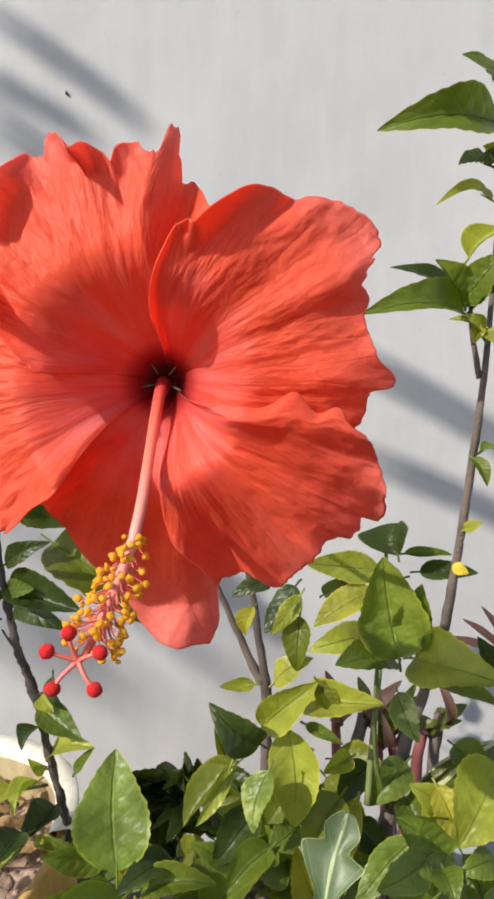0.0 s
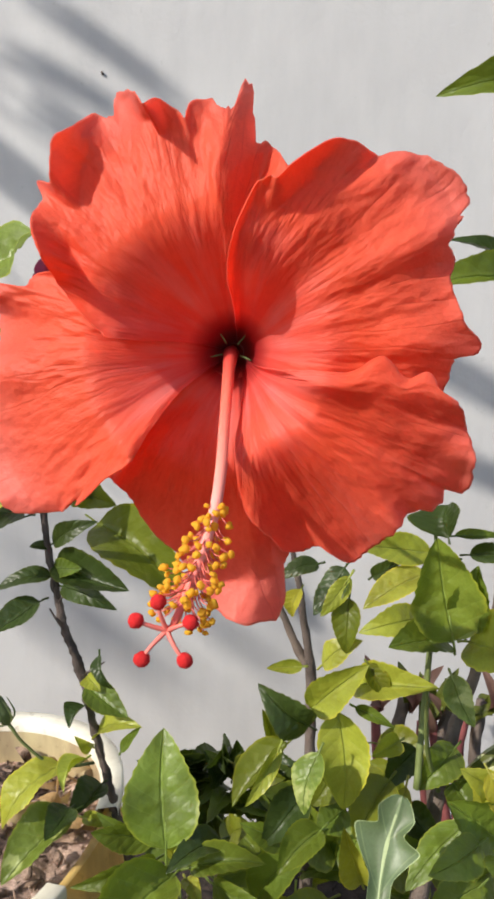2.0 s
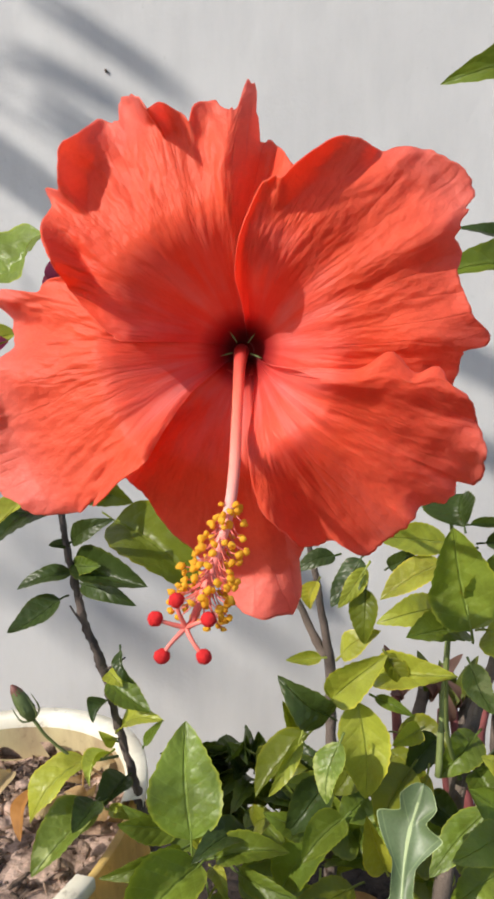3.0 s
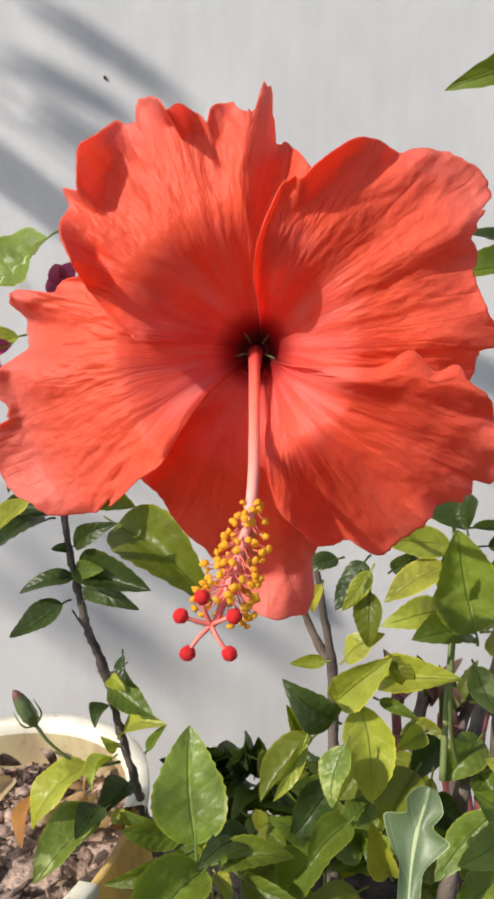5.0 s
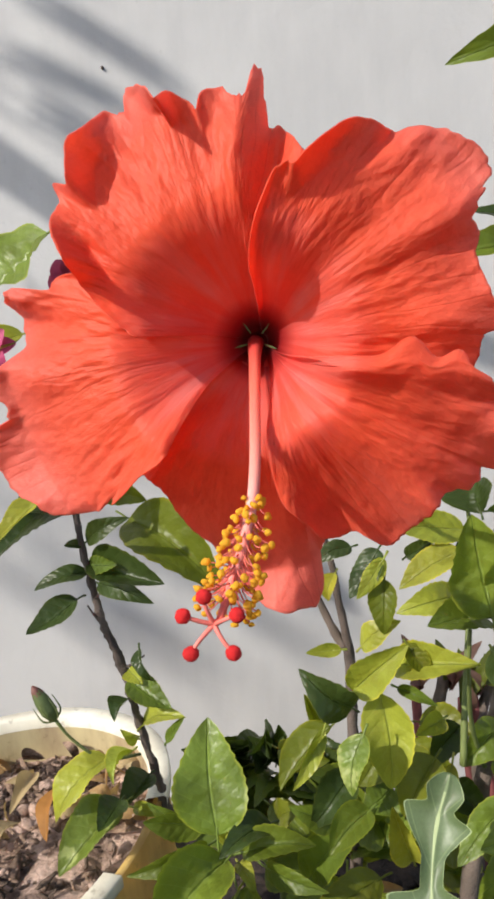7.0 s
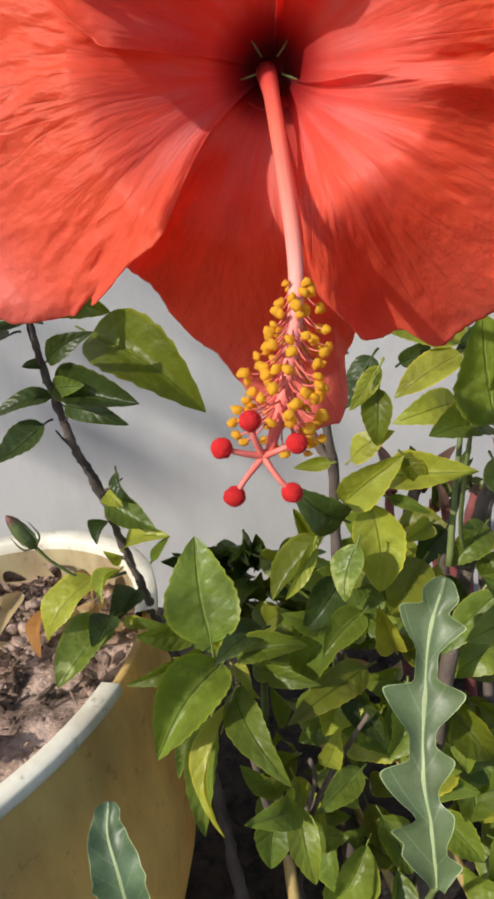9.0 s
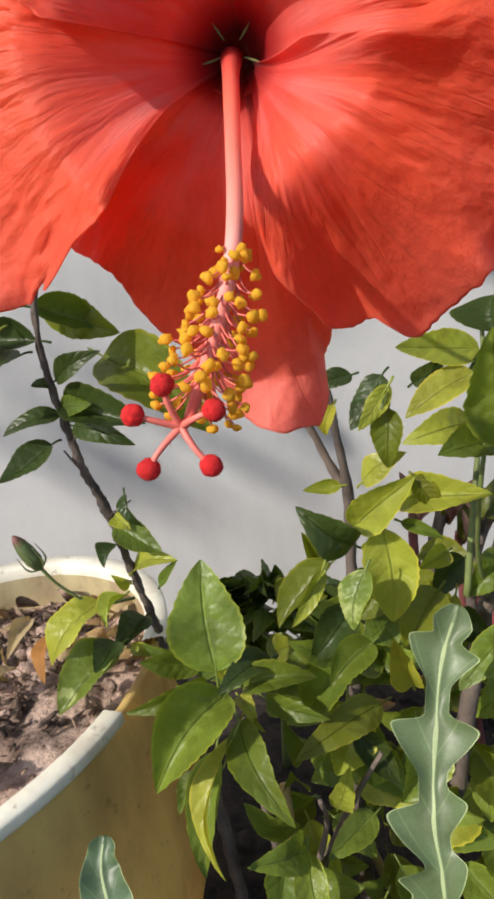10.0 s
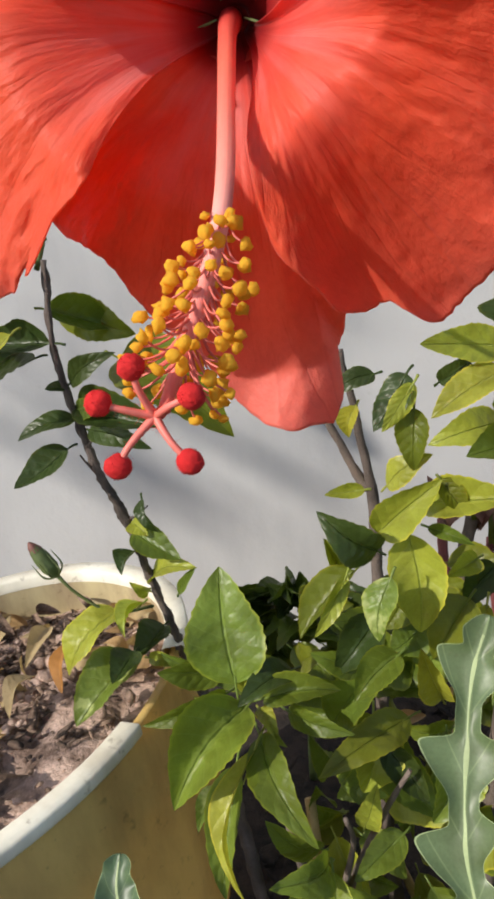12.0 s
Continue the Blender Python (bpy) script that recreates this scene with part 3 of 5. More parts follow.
# petal lying over both of its neighbours
petal([(274, 26), (277.1, 33.9), (280.9, 48.6), (287.8, 58.2), (288.6, 62.6), (291.6, 65), (297.4, 64.3), (301.2, 72.7), (303.5, 73.6), (312.7, 72.7), (318.5, 76.2), (320.8, 74.7), (322.7, 77.7), (323.1, 76.7), (323.9, 79), (324.2, 81.2), (324.6, 79.9), (327.3, 80.2), (329.2, 76.8), (329.6, 77.3), (330, 75.3), (330.8, 84.4), (331.2, 80.7), (331.5, 83.6), (331.9, 81), (332.3, 83), (333.5, 83.7), (339.6, 81), (341.9, 76.1), (344.6, 73), (348.4, 73.8), (349.6, 72), (349.9, 74), (350.3, 70.3), (350.7, 72.7), (351.1, 66.2), (351.9, 65.7), (353.8, 61), (358, 43.7)], 2, 20, 4, "", 0.5, -3, ((350, 3, -6), (344, 2.5, 5), (338, 2.5, -4), (330, 3, 6), (318, 3, -4), (304, 5, 4), (285, 4, -3)), 0.62, 1.0, ((300, 15, 22, 22, 62), (350, 6, -4, 18, 40), (361, 4, 4, 18, 40), (331, 4, 1.6, 25, 60), (321, 4, -1.4, 25, 60), (311, 4, 1.4, 25, 60), (300, 4, -1.2, 20, 50), (300, 12, -3, 14, 34)), 28.0, 3.0)


def corolla_tube():
    """The fused base of the petals, which closes the throat."""
    v, f, uv = [], [], []
    rings, sides = 14, 40
    for i in range(rings):
        r = 0.8 + 8.5 * i / (rings - 1)
        q = r / 44.0
        depth = 3.0 - 42.0 * (q * q * (3 - 2 * q)) ** 0.8
        for k in range(sides):
            a = 2 * math.pi * k / sides
            v.append((CENTRE.x + r * math.cos(a) / 1000, CENTRE.y + depth / 1000, CENTRE.z + r * math.sin(a) / 1000))
            uv.append((k / sides * 3, r / 85.0))
    for i in range(rings - 1):
        for k in range(sides):
            a, b = i * sides + k, i * sides + (k + 1) % sides
            f.append((a, b, b + sides, a + sides))
    link_mesh("corolla_tube", v, f, PETAL, flower, "dark red fused base of the petals", uv)


corolla_tube()

COLUMN_LINE = [(0.0072, 0.270, 0.7002), (0.0090, 0.254, 0.6940), (0.0118, 0.231, 0.6790), (0.0140, 0.212, 0.6655), (0.0144, 0.199, 0.6565), (0.0126, 0.186, 0.6460), (0.0096, 0.1765, 0.6362)]
column = tube("staminal_column", COLUMN_LINE, [0.0029, 0.0020, 0.0017, 0.00165, 0.0015, 0.0013, 0.0009], COLUMN, flower, "pale pink staminal column", 14, 8)

line = smooth_line(COLUMN_LINE, 30)


def blob(name, centre, radii, material, parent, rough=0.12, sub=2, seed=0, label=""):
    bm = bmesh.new()
    bmesh.ops.create_icosphere(bm, subdivisions=sub, radius=1)
    for v in bm.verts:
        k = 1 + rough * noise.noise(v.co * 2.1 + Vector((seed * 3.1, seed * 1.7, seed)))
        v.co = Vector([v.co[i] * radii[i] * k for i in range(3)]) + Vector(centre)
    return part(name, bm, material, parent, label)


def stamens():
    rng = random.Random(11)
    n = len(line)
    for k in range(104):
        f = 0.545 + 0.375 * (k / 103) ** 0.58
        i = min(int(f * (n - 1)), n - 2)
        p, way = line[i], (line[i + 1] - line[i]).normalized()
        side = way.orthogonal().normalized()
        turn = k * 2.39996 + rng.uniform(-0.3, 0.3)
        out = Matrix.Rotation(turn, 3, way) @ side
        reach = rng.uniform(0.0046, 0.0076) * (0.60 + 1.9 * (f - 0.56))
        if f < 0.66:
            reach *= 0.6 + 0.4 * (f - 0.56) / 0.10
        tip = p + out * reach + way * rng.uniform(0.002, 0.0055) + Vector((0, 0, -0.0008))
        mid = p.lerp(tip, 0.55) + way * 0.0008
        root = p + out * 0.001
        fil = tube("stamen", [root, mid, tip], [0.00022, 0.00017, 0.00015], FILAMENT, flower, "", 5, 3)
        s = rng.uniform(0.00072, 0.00114)
        bm = bmesh.new()
        bmesh.ops.create_icosphere(bm, subdivisions=2, radius=1)
        axis = Matrix.Rotation(rng.uniform(0, 6.28), 3, "Y") @ Matrix.Rotation(rng.uniform(0, 6.28), 3, "X")
        for v in bm.verts:
            c = v.co.copy()
            c.z *= 0.8
            c.x *= 1.12
            c.y -= 0.22 * c.x * c.x  # kidney shape
            c *= 1 + 0.45 * noise.noise(v.co * 2.6 + Vector((k, k * 0.3, 0))) + 0.2 * noise.noise(v.co * 6.0 + Vector((0, k, 0)))
            v.co = axis @ c * s + tip
        part("anther", bm, ANTHER, fil, "yellow anther dusted with pollen")


stamens()


def styles():
    root = line[-1]
    pads = [(0.0068, 0.1745, 0.6429), (0.0143, 0.1745, 0.6386), (0.0132, 0.1734, 0.63), (0.0019, 0.1734, 0.6386), (0.0035, 0.1724, 0.63)]
    hub = Vector((0.0079, 0.1756, 0.6354))
    for k, pad in enumerate(pads):
        pad = Vector(pad)
        mid = hub.lerp(pad, 0.55) + Vector((0, -0.0006, 0.0004))
        arm = tube("style_branch", [root, hub.lerp(root, 0.4), mid, pad], [0.0007, 0.00065, 0.0005, 0.0005], FILAMENT, flower, "hairy pinkish red style branch", 7, 4)
        blob("stigma_pad", pad, (0.00185, 0.0016, 0.0018), STIGMA, arm, 0.14, 3, k, "round velvety deep red stigma pad")
        rng = random.Random(k)
        v, f = [], []
        for h in range(320):
            d = Vector((rng.gauss(0, 1), rng.gauss(0, 1), rng.gauss(0, 1))).normalized()
            a = pad + d * 0.0016
            s = d.orthogonal().normalized() * 0.00004
            n0 = len(v)
            v += [a - s, a + s, a + d * 0.00042]
            f.append((n0, n0 + 1, n0 + 2))
        for h in range(26):
            c = hub.lerp(pad, rng.uniform(0.1, 0.75))
            d = Vector((rng.gauss(0, 1), rng.gauss(0, 1), rng.gauss(0, 1))).normalized()
            s = d.orthogonal().normalized() * 0.00004
            n0 = len(v)
            v += [c - s, c + s, c + d * 0.0016]
            f.append((n0, n0 + 1, n0 + 2))
        link_mesh("hair", v, f, STIGMA, arm, "fine red hairs")


styles()


def calyx():
    """Green cup behind the petals, whose tips show between the petal bases."""
    v, f = [], []
    for i in range(9):
        t = i / 8
        for s in range(30):
            a = 2 * math.pi * s / 30
            r = 0.0035 + 0.0075 * t**0.7 + (0.004 * max(0, math.cos(5 * a)) * t * t)
            v.append((CENTRE.x + r * math.cos(a), CENTRE.y + 0.022 - 0.020 * t - 0.003 * max(0, math.cos(5 * a)) * t, CENTRE.z + r * math.sin(a)))
    for i in range(8):
        for s in range(30):
            a, b = i * 30 + s, i * 30 + (s + 1) % 30
            f.append((a, b, b + 30, a + 30))
    link_mesh("calyx", v, f, CALYX, flower, "pale green calyx")
    for k in range(5):
        a = radians(50 + 72 * k)
        c = CENTRE + Vector((math.cos(a), 0, math.sin(a))) * 0.0042 + Vector((0, -0.0085, 0))
        d = Vector((math.cos(a), 0, math.sin(a)))
        tube("calyx_tip", [c - d * 0.001, c + d * 0.0015, c + d * 0.0034 + Vector((0, -0.0008, 0))], [0.0002, 0.00035, 0.0001], CALYX, flower, "", 6, 4)
    tube("peduncle", [CENTRE + Vector((0, 0.020, 0)), (-0.0287, 0.3326, 0.6977), (-0.0825, 0.4186, 0.6945), (-0.1416, 0.4745, 0.673), (-0.1658, 0.4831, 0.6354)], [0.0032, 0.0020, 0.0018, 0.0018, 0.0018], TWIG, flower, "green flower stalk", 8, 6, 0.1)


calyx()

# ---- the plants ----
slender_hibiscus = thing("hibiscus_shrub", "slender dark-stemmed hibiscus shrub with small deep green leaves", "shrub", "hibiscus shrubs")
tube("stem", [(-0.1212, 0.4587, 0.6450), (-0.1268, 0.4592, 0.5936), (-0.1224, 0.4646, 0.5417), (-0.1181, 0.4697, 0.5060), (-0.1085, 0.4748, 0.4744), (-0.1025, 0.4799, 0.4317), (-0.0903, 0.4799, 0.3820), (-0.0828, 0.4748, 0.3578), (-0.0664, 0.4648, 0.3206), (-0.045, 0.45, 0.18), (-0.03, 0.45, -0.01)], [0.0017, 0.0021, 0.0025, 0.0028, 0.0029, 0.0029, 0.0032, 0.0034, 0.0038, 0.005, 0.007], BARK_DARK, slender_hibiscus, "dark brown knobbly stem", 10, 14, 0.8)
broad_leaved_hibiscus = thing("hibiscus_shrub", "low hibiscus shrub with broad fresh green leaves", "shrub", "hibiscus shrubs")
tube("stem", [(-0.0119, 0.4046, 0.3746), (-0.0118, 0.4116, 0.3322), (-0.0036, 0.4300, 0.2179), (0.01, 0.46, 0.10), (0.02, 0.47, -0.01)], [0.002, 0.0028, 0.0034, 0.0045, 0.006], BARK, broad_leaved_hibiscus, "grey-brown stem", 9, 6, 0.2)
tube("branch", [(0.0329, 0.4000, 0.3007), (0.0354, 0.4150, 0.2601), (0.022, 0.44, 0.17), (0.012, 0.46, 0.08)], [0.0016, 0.002, 0.0026, 0.003], BARK, broad_leaved_hibiscus, "", 8, 6, 0.2)
tube("branch", [(0.0727, 0.4096, 0.3339), (0.0566, 0.4150, 0.2911), (0.03, 0.445, 0.18), (0.016, 0.46, 0.06)], [0.0014, 0.002, 0.0028, 0.003], BARK, broad_leaved_hibiscus, "", 8, 6, 0.2)
branching_hibiscus = thing("hibiscus_shrub", "forked grey-stemmed hibiscus shrub with yellow-green leaves", "shrub", "hibiscus shrubs")
tube("stem", [(0.0382, 0.5197, 0.5694), (0.0396, 0.5197, 0.5575), (0.0451, 0.5248, 0.5295), (0.0473, 0.5248, 0.5106), (0.0549, 0.5299, 0.4618), (0.0557, 0.5299, 0.4092), (0.0580, 0.5098, 0.3400), (0.0558, 0.5000, 0.1993), (0.07, 0.50, -0.01)], [0.0020, 0.0023, 0.0025, 0.0027, 0.0040, 0.0044, 0.0046, 0.006, 0.008], BARK_DARK, branching_hibiscus, "grey-brown ringed stem", 10, 8, 0.3)
tube("branch", [(0.0073, 0.5197, 0.5662), (0.0154, 0.5198, 0.5471), (0.0296, 0.5248, 0.5139), (0.0429, 0.5299, 0.4818), (0.0516, 0.5299, 0.4658)], [0.0017, 0.0020, 0.0026, 0.0034, 0.0040], BARK, branching_hibiscus, "", 9, 6, 0.3)
bushy_hibiscus = thing("hibiscus_shrub", "bushy hibiscus shrub with sunlit toothed leaves", "shrub", "hibiscus shrubs")
tube("stem", [(0.1276, 0.4190, 0.5479), (0.1281, 0.4293, 0.5008), (0.1337, 0.4514, 0.4513), (0.1473, 0.4785, 0.4035)], [0.0012, 0.0013, 0.0015, 0.0018], TWIG, bushy_hibiscus, "green-brown stem", 9, 8, 0.2)
tube("branch", [(0.1398, 0.5093, 0.5866), (0.1407, 0.4994, 0.5478), (0.1326, 0.4695, 0.4703), (0.1286, 0.4545, 0.4218)], [0.0012, 0.0016, 0.002, 0.0024], TWIG, bushy_hibiscus, "", 8, 6, 0.2)
tall_hibiscus = thing("hibiscus_shrub", "tall hibiscus shrub with a bare brown stem and leafy top", "shrub", "hibiscus shrubs")
tube("stem", [(0.1981, 0.4700, 0.8800), (0.1951, 0.4700, 0.8101), (0.1925, 0.4699, 0.7266), (0.1900, 0.4699, 0.6827), (0.1870, 0.4749, 0.6339), (0.1839, 0.4794, 0.5914), (0.1793, 0.4896, 0.5312), (0.1697, 0.4994, 0.4800), (0.1575, 0.4996, 0.4351), (0.1366, 0.4595, 0.3620), (0.1249, 0.4500, 0.2025), (0.13, 0.45, -0.01)], [0.0011, 0.0014, 0.0018, 0.0025, 0.0027, 0.0029, 0.0033, 0.0040, 0.0050, 0.0056, 0.007, 0.008], BARK, tall_hibiscus, "brown woody stem", 10, 8, 0.25)
tube("branch", [(0.1782, 0.4618, 0.7597), (0.1817, 0.4659, 0.7338), (0.1889, 0.4699, 0.7048)], [0.0012, 0.0015, 0.002], BARK, tall_hibiscus, "", 7, 5, 0.2)

# flower bud on the slender shrub
def bud(parent):
    base, tip = Vector((-0.1470, 0.4396, 0.4501)), Vector((-0.1609, 0.4384, 0.4748))
    line_b = [base, base.lerp(tip, 0.25), base.lerp(tip, 0.6), base.lerp(tip, 0.88), tip]
    body = tube("bud", line_b, [0.0024, 0.0056, 0.0052, 0.0030, 0.0008], CALYX, parent, "closed green bud with a dusky red tip", 12, 6, 0.05)
    tube("bud_tip", [base.lerp(tip, 0.74), base.lerp(tip, 0.90), base.lerp(tip, 1.02)], [0.0043, 0.0030, 0.0006], BUD_RED, body, "dusky red bud tip", 10, 5, 0.15)
    axis = (tip - base).normalized()
    side = axis.orthogonal().normalized()
    for k in range(6):
        out = Matrix.Rotation(k * 1.047, 3, axis) @ side
        tube("bract", [base - axis * 0.001, base + out * 0.007 + axis * 0.004, base + out * 0.0075 + axis * 0.016], [0.0005, 0.0007, 0.0002], TWIG, body, "", 5, 4)
    tube("bud_stalk", [base, (-0.1374, 0.4426, 0.4342), (-0.1192, 0.4517, 0.4137), (-0.1016, 0.4779, 0.4013)], [0.0013, 0.0011, 0.0011, 0.0013], TWIG, parent, "green bud stalk", 7, 5, 0.1)


bud(slender_hibiscus)
for a, b in (((-0.1065, 0.4748, 0.4723), (-0.0905, 0.4728, 0.4833)), ((-0.1179, 0.4677, 0.5081), (-0.1274, 0.4656, 0.5235)), ((-0.1040, 0.4788, 0.4419), (-0.0952, 0.4739, 0.4489)), ((-0.1210, 0.4656, 0.5284), (-0.1097, 0.4616, 0.5445))):
    tube("twig", [a, Vector(a).lerp(Vector(b), 0.5) + Vector((0, 0, -0.001)), b], [0.0011, 0.0008, 0.0006], BARK_DARK, slender_hibiscus, "", 6, 4, 0.2)


# small magenta flowers at the shrub's edge
def small_flower(centre, size, seed):
    rng = random.Random(seed)
    f = thing("magenta_flower", "small magenta flower half hidden among leaves", "flower", "magenta flowers")
    for k in range(6):
        a = k * 1.047 + rng.uniform(-0.2, 0.2)
        tip = Vector(centre) + Vector((math.cos(a), rng.uniform(-0.3, 0.1), math.sin(a))) * size
        v, fc, mid = [], [], Vector(centre).lerp(tip, 0.5)
        side = (tip - Vector(centre)).cross(Vector((0, -1, 0.2))).normalized() * size * 0.42
        rows = 7
        for i in range(rows):
            t = i / (rows - 1)
            w = math.sin(math.pi * min(t * 0.9 + 0.08, 1)) ** 0.7
            for u in (-1, -0.5, 0, 0.5, 1):
                v.append(Vector(centre).lerp(tip, t) + side * u * w + Vector((0, -0.25 * size * (abs(u) * w * 0.6 + math.sin(t * 3)), 0)))
        for i in range(rows - 1):
            for j in range(4):
                q = i * 5 + j
                fc.append((q, q + 1, q + 6, q + 5))
        link_mesh("petal", v, fc, PINK, f)
    tube("stalk", [centre, Vector(centre) + Vector((0.004, 0.012, -0.02)), Vector(centre) + Vector((0.010, 0.02, -0.05))], [0.001, 0.001, 0.001], TWIG, f, "", 6, 4)


small_flower((-0.1242, 0.4773, 0.7504), 0.016, 1)
small_flower((-0.1667, 0.4472, 0.7075), 0.015, 2)


# ---- waxy lobed leaves ----
def lobed_leaf(plant, spine, width, lobes, facing, least=0.25, blunt=14):
    """A long waxy leaf with rounded side lobes, a pale midrib and a thin pale margin.
    lobes: for each side, places along the leaf and sizes."""
    pts = smooth_line(spine, 40)
    n = len(pts)
    verts, faces, uvs, slots = [], [], [], []
    cols = [-1, -0.965, -0.8, -0.6, -0.4, -0.2, -0.06, 0.06, 0.2, 0.4, 0.6, 0.8, 0.965, 1]
    wide = []
    for side_lobes in lobes:
        raw = []
        for i in range(n):
            v = i / (n - 1)
            b = least + 0.19 * min(1, max(0, v - 0.86) / 0.06)
            for at, size in side_lobes:
                d = abs(v - at)
                b = max(b, size * (math.exp(-((d / 0.027) ** 2)) if v > at else 1 - 0.70 * min(1, d / 0.105) ** 1.4))
            raw.append(b)
        k = 3
        wide.append(np.convolve(np.pad(raw, k, "edge"), np.ones(2 * k + 1) / (2 * k + 1), "valid"))
    for i, p in enumerate(pts):
        v = i / (n - 1)
        way = (pts[min(i + 1, n - 1)] - pts[max(i - 1, 0)]).normalized()
        face = (facing - way * facing.dot(way)).normalized()
        side = way.cross(face)
        end = min(1, (1 - v) * blunt) ** 0.5 * (0.45 + 0.55 * min(1, v * 7))
        for u in cols:
            s = 1 if u > 0 else 0
            bulge = wide[s][i]
            half = width * 0.5 * end * bulge
            au = abs(u)
            ripple = 0.05 * width * math.sin(v * 29 + 2 * s) * au * au
            q = p + side * (half * u) + way * (0.16 * half * au * au) + face * (0.30 * half * au * au + ripple)
            if au < 0.1:
                q += face * 0.0005
            verts.append(q)
            uvs.append(((u * bulge + 1) / 2, v))
    m = len(cols)
    for i in range(n - 1):
        for j in range(m - 1):
            a = i * m + j
            faces.append((a, a + 1, a + m + 1, a + m))
            slots.append(1 if j in (0, m - 2) or (j == 6 and i < n * 0.93) else 0)
    return link_mesh("leaf", verts, faces, [LOBED, LOBED_EDGE], plant, "grey-green lobed leaf with pale margin", uvs, True, slots)

# slender hibiscus: leaves
leaf(slender_hibiscus, (-0.1218, 0.4614, 0.5721), (-0.0887, 0.4544, 0.5906), 0.016, 20, "dark")
leaf(slender_hibiscus, (-0.1250, 0.4614, 0.5692), (-0.1371, 0.4573, 0.5705), 0.008, 0, "dark")
leaf(slender_hibiscus, (-0.1217, 0.4645, 0.5559), (-0.0639, 0.4497, 0.5457), 0.028, -10, "dark")
leaf(slender_hibiscus, (-0.1216, 0.4625, 0.5549), (-0.0960, 0.4495, 0.5595), 0.014, 20, "mid")
leaf(slender_hibiscus, (-0.1241, 0.4645, 0.5488), (-0.1588, 0.4493, 0.5416), 0.016, 10, "dark")
leaf(slender_hibiscus, (-0.1343, 0.4646, 0.5287), (-0.1618, 0.4393, 0.5121), 0.024, 10, "dark")
leaf(slender_hibiscus, (-0.1173, 0.4646, 0.5406), (-0.0747, 0.4497, 0.5328), 0.017, 0, "dark")
leaf(slender_hibiscus, (-0.0946, 0.4748, 0.4874), (-0.0836, 0.4649, 0.4671), 0.013, 30, "dark")
leaf(slender_hibiscus, (-0.1049, 0.4748, 0.4632), (-0.0687, 0.4599, 0.4499), 0.022, -10, "mid")
leaf(slender_hibiscus, (-0.1046, 0.4748, 0.4703), (-0.0909, 0.4648, 0.4652), 0.014, 0, "light")
leaf(slender_hibiscus, (-0.1066, 0.4748, 0.4480), (-0.1123, 0.4598, 0.4380), 0.016, 20, "dark")
leaf(slender_hibiscus, (-0.0998, 0.4799, 0.4216), (-0.0588, 0.4599, 0.4438), 0.019, -20, "light")
leaf(slender_hibiscus, (-0.0779, 0.4699, 0.4175), (-0.0588, 0.4599, 0.4448), 0.008, 0, "mid")
leaf(slender_hibiscus, (-0.1033, 0.4799, 0.4125), (-0.1124, 0.4698, 0.4258), 0.010, 0, "light")
leaf(slender_hibiscus, (-0.1118, 0.5196, 0.5722), (-0.0308, 0.4898, 0.5235), 0.050, 0, "shade")
leaf(slender_hibiscus, (-0.1385, 0.4992, 0.6147), (-0.0875, 0.4895, 0.5941), 0.029, 15, "shade")
leaf(slender_hibiscus, (-0.1363, 0.4791, 0.6149), (-0.1012, 0.4994, 0.5984), 0.025, 0, "mid")
leaf(slender_hibiscus, (-0.1277, 0.4592, 0.5976), (-0.1792, 0.4689, 0.5970), 0.023, 0, "dark")
leaf(slender_hibiscus, (-0.1512, 0.4793, 0.5849), (-0.1780, 0.4390, 0.5670), 0.034, 20, "dark")
leaf(slender_hibiscus, (-0.1463, 0.4489, 0.6064), (-0.1678, 0.4188, 0.5813), 0.019, 0, "yellow")
leaf(slender_hibiscus, (-0.1308, 0.4687, 0.6513), (-0.1626, 0.4487, 0.6120), 0.035, 10, "dark")
leaf(slender_hibiscus, (-0.1272, 0.4561, 0.7787), (-0.1754, 0.4401, 0.7361), 0.070, 10, "bright")
leaf(slender_hibiscus, (-0.1514, 0.4574, 0.7158), (-0.1786, 0.4501, 0.7020), 0.020, 0, "light")
leaf(slender_hibiscus, (-0.1137, 0.4498, 0.4168), (-0.1445, 0.4194, 0.3874), 0.033, 15, "light")
leaf(slender_hibiscus, (-0.0960, 0.4498, 0.4228), (-0.1046, 0.4297, 0.4108), 0.017, 20, "light")
leaf(slender_hibiscus, (-0.0923, 0.4698, 0.3912), (-0.1052, 0.4397, 0.3854), 0.026, 0, "dark")
leaf(slender_hibiscus, (-0.1031, 0.4397, 0.3874), (-0.1339, 0.3992, 0.3642), 0.036, 15, "pale")
leaf(slender_hibiscus, (-0.1014, 0.4347, 0.3956), (-0.1084, 0.4095, 0.3897), 0.022, 0, "dark")
leaf(slender_hibiscus, (-0.0989, 0.4498, 0.3782), (-0.0695, 0.4398, 0.3805), 0.010, 0, "light")
leaf(slender_hibiscus, (-0.0423, 0.4298, 0.3838), (-0.0771, 0.4097, 0.3990), 0.021, -15, "mid")

